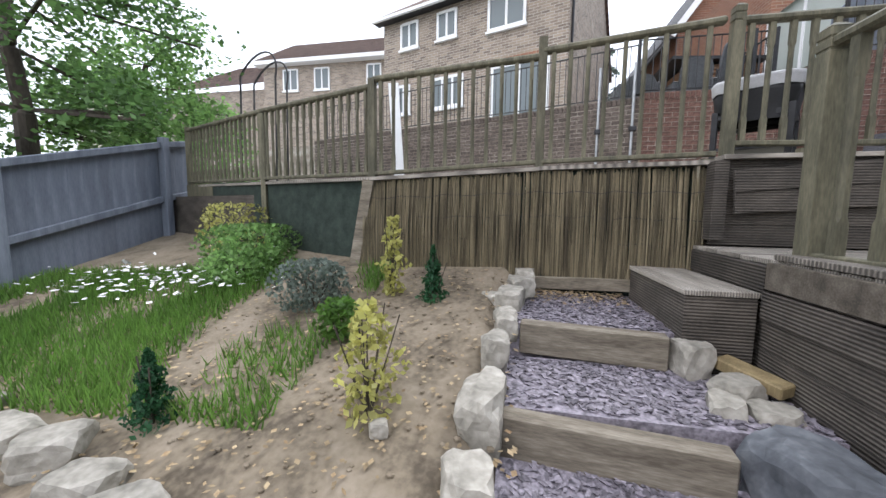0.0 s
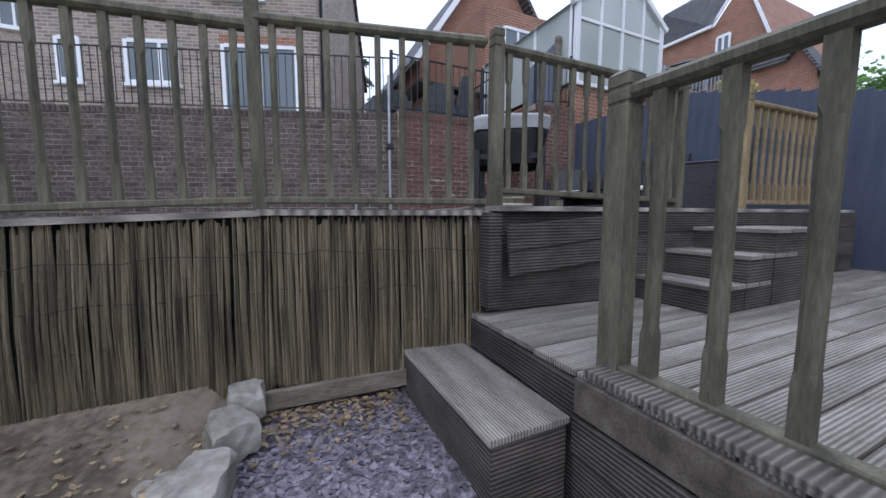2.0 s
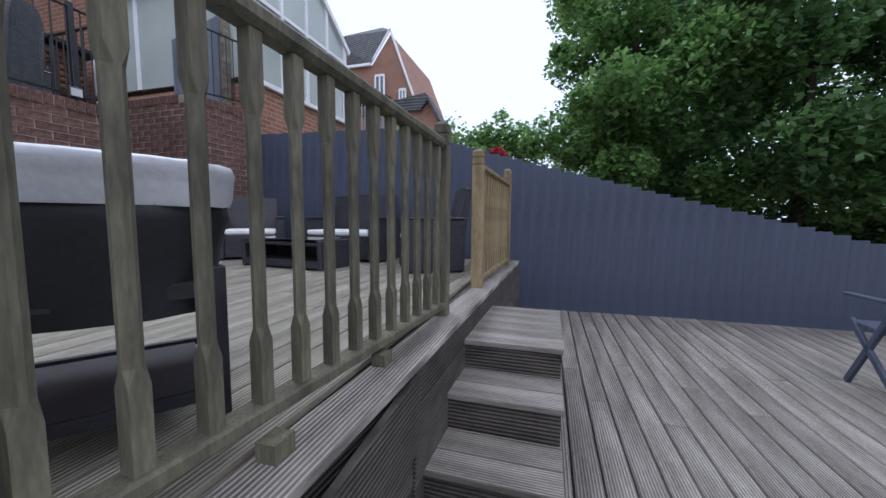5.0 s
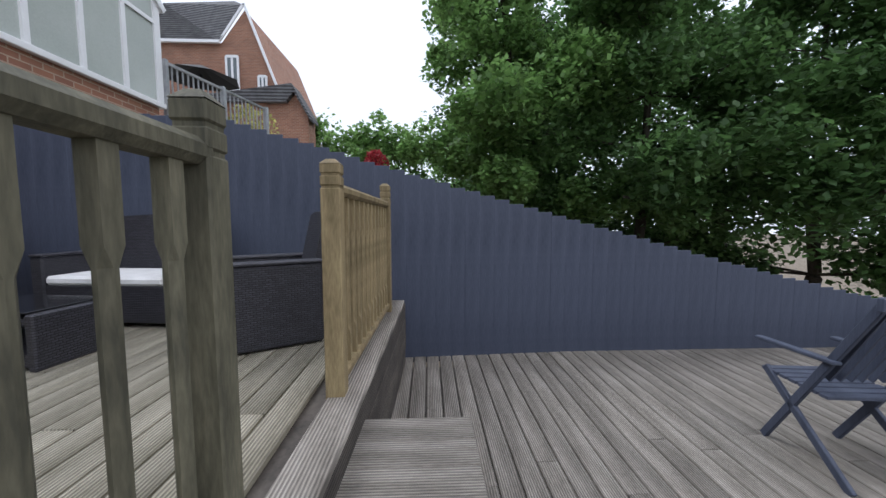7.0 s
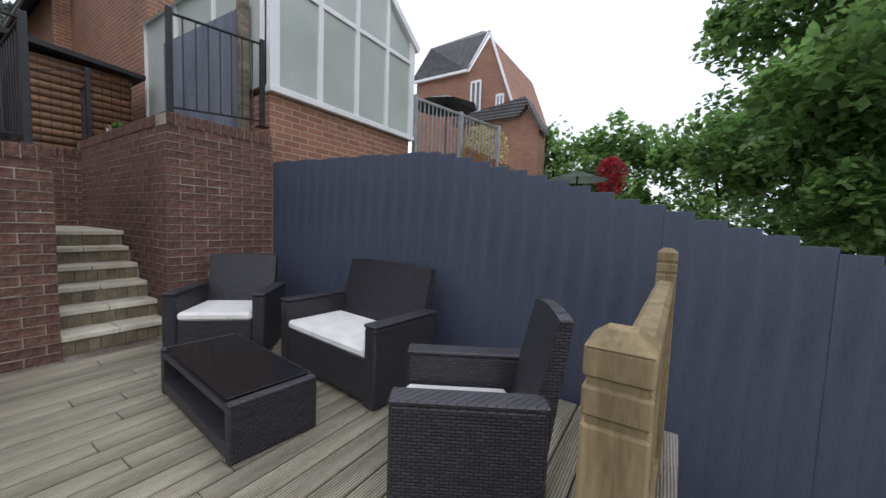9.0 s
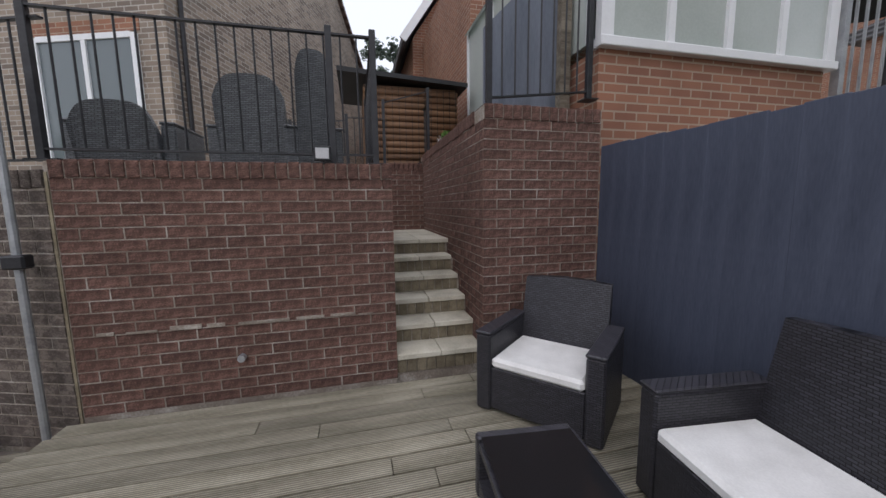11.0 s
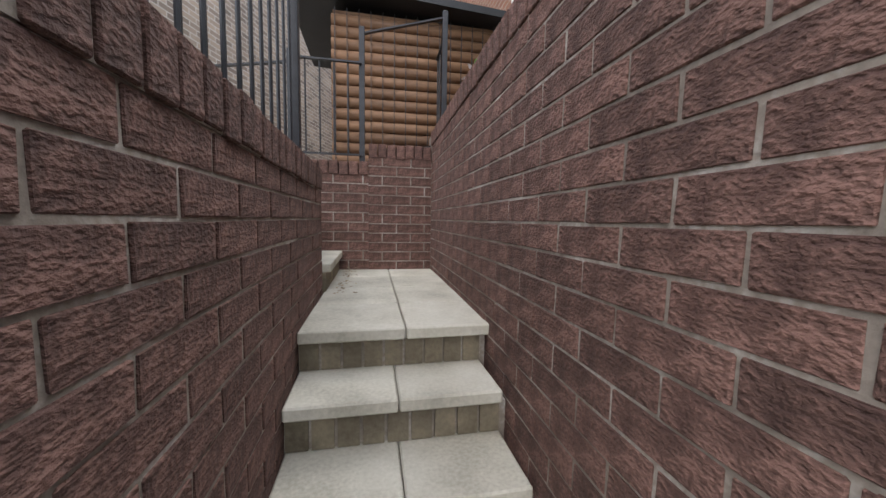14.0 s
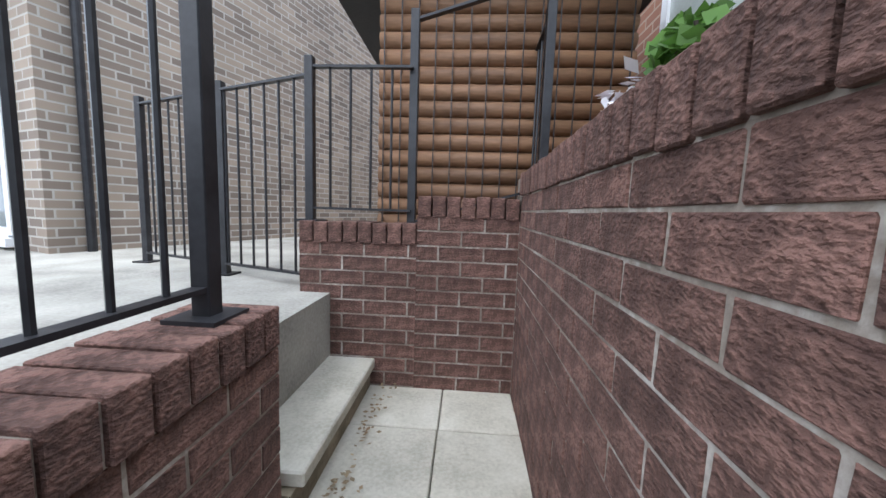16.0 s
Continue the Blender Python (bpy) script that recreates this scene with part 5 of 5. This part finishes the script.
for a, c in (((CX0 - 0.1, EV - 0.06), (mid, AP + 0.03)), ((CX1 + 0.1, EV - 0.06), (mid, AP + 0.03))):
    part("verge", bar((a[0], CY + 0.02, a[1]), (c[0], CY + 0.02, c[1]), 0.12, 0.1), UPVC, co)
    b = bmesh.new()
    b.faces.new([b.verts.new(p) for p in ((a[0], CY, a[1]), (c[0], CY, c[1]), (c[0], 13.5, c[1]), (a[0], 13.5, a[1]))])
    bmesh.ops.solidify(b, geom=b.faces[:], thickness=0.03)
    part("roof_pane", b, FROST, co)
for x in (CX0, CX1):
    part("side_panel", bx(x - 0.02, x + 0.02, CY + 0.1, 13.5, CZ + 0.08, EV), FROST, co)
    for k in range(4):
        y = CY + 0.1 + k * 1.1
        part("side_post", bx(x - 0.04, x + 0.04, y, y + 0.07, CZ + 0.08, EV), UPVC, co)

# houses and things down the slope
hc = thing("house", "red brick gabled house further along the slope", "house", (0, 0, 0))


part("wall", slab_yz(bmesh.new(), [(20.6, 2), (20.6, 11.9), (16.74, 11.9), (15.46, 13.6), (13.9, 9.6), (13.7, 2)], 22.5, 30), HOUSE_B, hc)
b = bmesh.new()
b.faces.new([b.verts.new(p) for p in ((22.3, 21.0, 11.9), (22.3, 16.8, 11.9), (22.6, 15.5, 13.9), (24.5, 17.0, 15.2), (24.5, 21.0, 15.0))])
bmesh.ops.solidify(b, geom=b.faces[:], thickness=0.15)
part("roof", b, ROOF_G, hc)
part("gutter", bar((22.25, 21.0, 11.85), (22.25, 16.7, 11.85), 0.15, 0.15), UPVC, hc)
part("bargeboard", bar((22.4, 16.8, 11.95), (22.4, 15.46, 13.85), 0.08, 0.12), UPVC, hc)
part("bargeboard", bar((22.4, 15.46, 13.85), (22.4, 13.8, 9.4), 0.08, 0.12), UPVC, hc)
for y0, y1, z0, z1 in ((15.9, 16.5, 9.4, 11.2), (14.45, 14.85, 9.3, 10.2)):
    wdw = part("window", bx(22.42, 22.5, y0, y1, z0, z1), PANE, hc)
    f = bmesh.new()
    for k in range(3):
        yk = y0 + (y1 - y0) * k / 2
        box(f, 22.38, 22.45, yk - 0.05, yk + 0.05, z0, z1)
    box(f, 22.385, 22.45, y0, y1, z0 - 0.05, z0 + 0.08), box(f, 22.385, 22.45, y0, y1, z1 - 0.08, z1 + 0.05)
    part("frame", f, UPVC, wdw)
hg = thing("garage", "low red brick garage with grey gabled roof", "garage", (0, 0, 0))
part("wall", slab_yz(bmesh.new(), [(16.6, 2), (16.6, 8.4), (12.9, 8.4), (12.5, 8.9), (11.9, 7.7), (11.9, 2)], 21.2, 22.3), HOUSE_B, hg)
part("roof", slab_yz(bmesh.new(), [(16.9, 8.4), (16.9, 8.7), (12.6, 9.3), (11.7, 7.7), (11.7, 7.5), (12.5, 8.9), (12.9, 8.4)], 20.9, 22.2), ROOF_G, hg)
slope = thing("fence_far", "orange brown timber fence stepping down the slope", "fence", kind="structure")
for i in range(26):
    f = i / 25
    part("fence_panel", bx(9.6 + 9.5 * f, 9.6 + 9.5 * (i + 1) / 25, 9.5 - 2.2 * f, 9.63 - 2.2 * f, 1.5, 4.3 - 1.25 * f), LOG, slope)
rail = thing("railing", "pale galvanised steel railing on the neighbouring terrace", "railing", kind="structure")
for k in range(24):
    f = k / 23
    part("baluster", bx(8.62 + 1.9 * f, 8.64 + 1.9 * f, 10.05 - 0.75 * f, 10.07 - 0.75 * f, 3.9, 5.0 - 0.15 * f), GALV, rail)
part("top_bar", bar((8.6, 10.06, 5.0), (10.55, 9.3, 4.85), 0.04, 0.04), GALV, rail)
for f in (0.0, 0.5, 1.0):
    part("post", bx(8.58 + 1.9 * f, 8.65 + 1.9 * f, 10.03 - 0.75 * f, 10.1 - 0.75 * f, 3.4, 5.05 - 0.15 * f), GALV, rail)


def parasol(label, x, y, z, rad, mat, drop=0.3):
    ob = thing("parasol", label, "parasol", (x, y, z - 2.2))
    b = bmesh.new()
    top = b.verts.new((0, 0, 2.2 + drop))
    ring = [b.verts.new((math.cos(a) * rad, math.sin(a) * rad, 2.2)) for a in [i * math.pi / 4 for i in range(8)]]
    for i in range(8):
        b.faces.new((top, ring[i], ring[(i + 1) % 8]))
    bmesh.ops.solidify(b, geom=b.faces[:], thickness=0.02)
    part("canopy", b, mat, ob)
    part("pole", bx(-0.02, 0.02, -0.02, 0.02, -0.3, 2.3), METAL, ob)


parasol("black garden parasol on the neighbouring terrace", 10.6, 10.7, 5.5, 0.75, BLACKVINYL)
parasol("pale green garden parasol beyond the fence", 13.5, 8.3, 4.1, 0.8, LEAF_S, 0.25)
parasol("pale garden parasol far down the slope", 20.0, 4.6, 2.6, 0.8, VINYL, 0.25)
shrub("maple", "small red leaved maple beyond the fence", 19.0, 8.2, 1.4, 0.55, RED, 900, 0.16, 130).location.z = 4.2
shrub("bamboo_clump", "yellow green feathery shrub on the terrace", 11.0, 9.9, 1.0, 0.5, LEAF_Y, 900, 0.09, 131).location.z = 4.0

# ---- lime bloom and sealant on the retaining wall ----
r = rnd(140)
for i in range(9):
    x = 2.3 + 0.2 * i + r.uniform(0, 0.06)
    part("lime_bloom", bx(x, x + r.uniform(0.08, 0.2), YW - 0.012, YW, 2.195 + r.uniform(0, 0.01), 2.205 + r.uniform(0, 0.02)), MORTAR, wall, "whitish lime bloom")
part("joint_sealant", bx(2.199, 2.214, YW - 0.008, YW + 0.02, 1.6, 3.2), RISER, wall, "crumbling sealant in the movement joint")

# ---- bricks laid on the walls, last ----
brick_face(wall, (2.22, YW), (1, 0), SX0 - 2.22, 1.67, WTOP, (0, -1), 201, 300)
brick_face(wall, (SX0 - 0.004, YW), (0, 1), 1.88, 1.67, WTOP, (1, 0), 202, 300)
soldier_row(wall, (2.22, YW), (1, 0), SX0 - 2.22, WTOP, (0, -1), 0.215, 203)
soldier_row(wall, (SX0 - 0.002, YW + 0.22), (0, 1), 1.66, WTOP, (1, 0), 0.215, 204)
brick_face(pier, (SX1 + 0.004, YW), (1, 0), 1.0, 1.67, RTOP, (0, -1), 205, 150)
brick_face(pier, (SX1 + 0.004, YW), (0.019, 1), 2.75, 1.745, RTOP, (-1, 0.019), 206, 330)
soldier_row(pier, (SX1 + 0.004, YW), (1, 0), 1.0, RTOP, (0, -1), 0.215, 207)
soldier_row(pier, (SX1 + 0.008, YW + 0.22), (0.019, 1), 2.55, RTOP, (-1, 0.019), 0.2, 208)
brick_face(endw, (3.84, 12.75), (1, 0), 0.6, 2.62, 3.36, (0, -1), 209, 60)
brick_face(endw, (4.44, 12.75), (1, 0), 0.5, 2.61, 3.5, (0, -1), 210, 60)
soldier_row(endw, (3.84, 12.75), (1, 0), 0.6, 3.36, (0, -1), 0.2, 211)
soldier_row(endw, (4.44, 12.75), (1, 0), 0.5, 3.5, (0, -1), 0.2, 212)
brick_face(west_wall, WW0[:], wd[:], 8.0, 1.45, WTOP - 0.06, wnorm[:], 213, 60, GREY_BRICK_MESHES, BRICK_GREY_STUFF)
soldier_row(west_wall, WW0[:], wd[:], 8.0, WTOP - 0.06, wnorm[:], 0.2, 214, mat=BRICK_GREY)
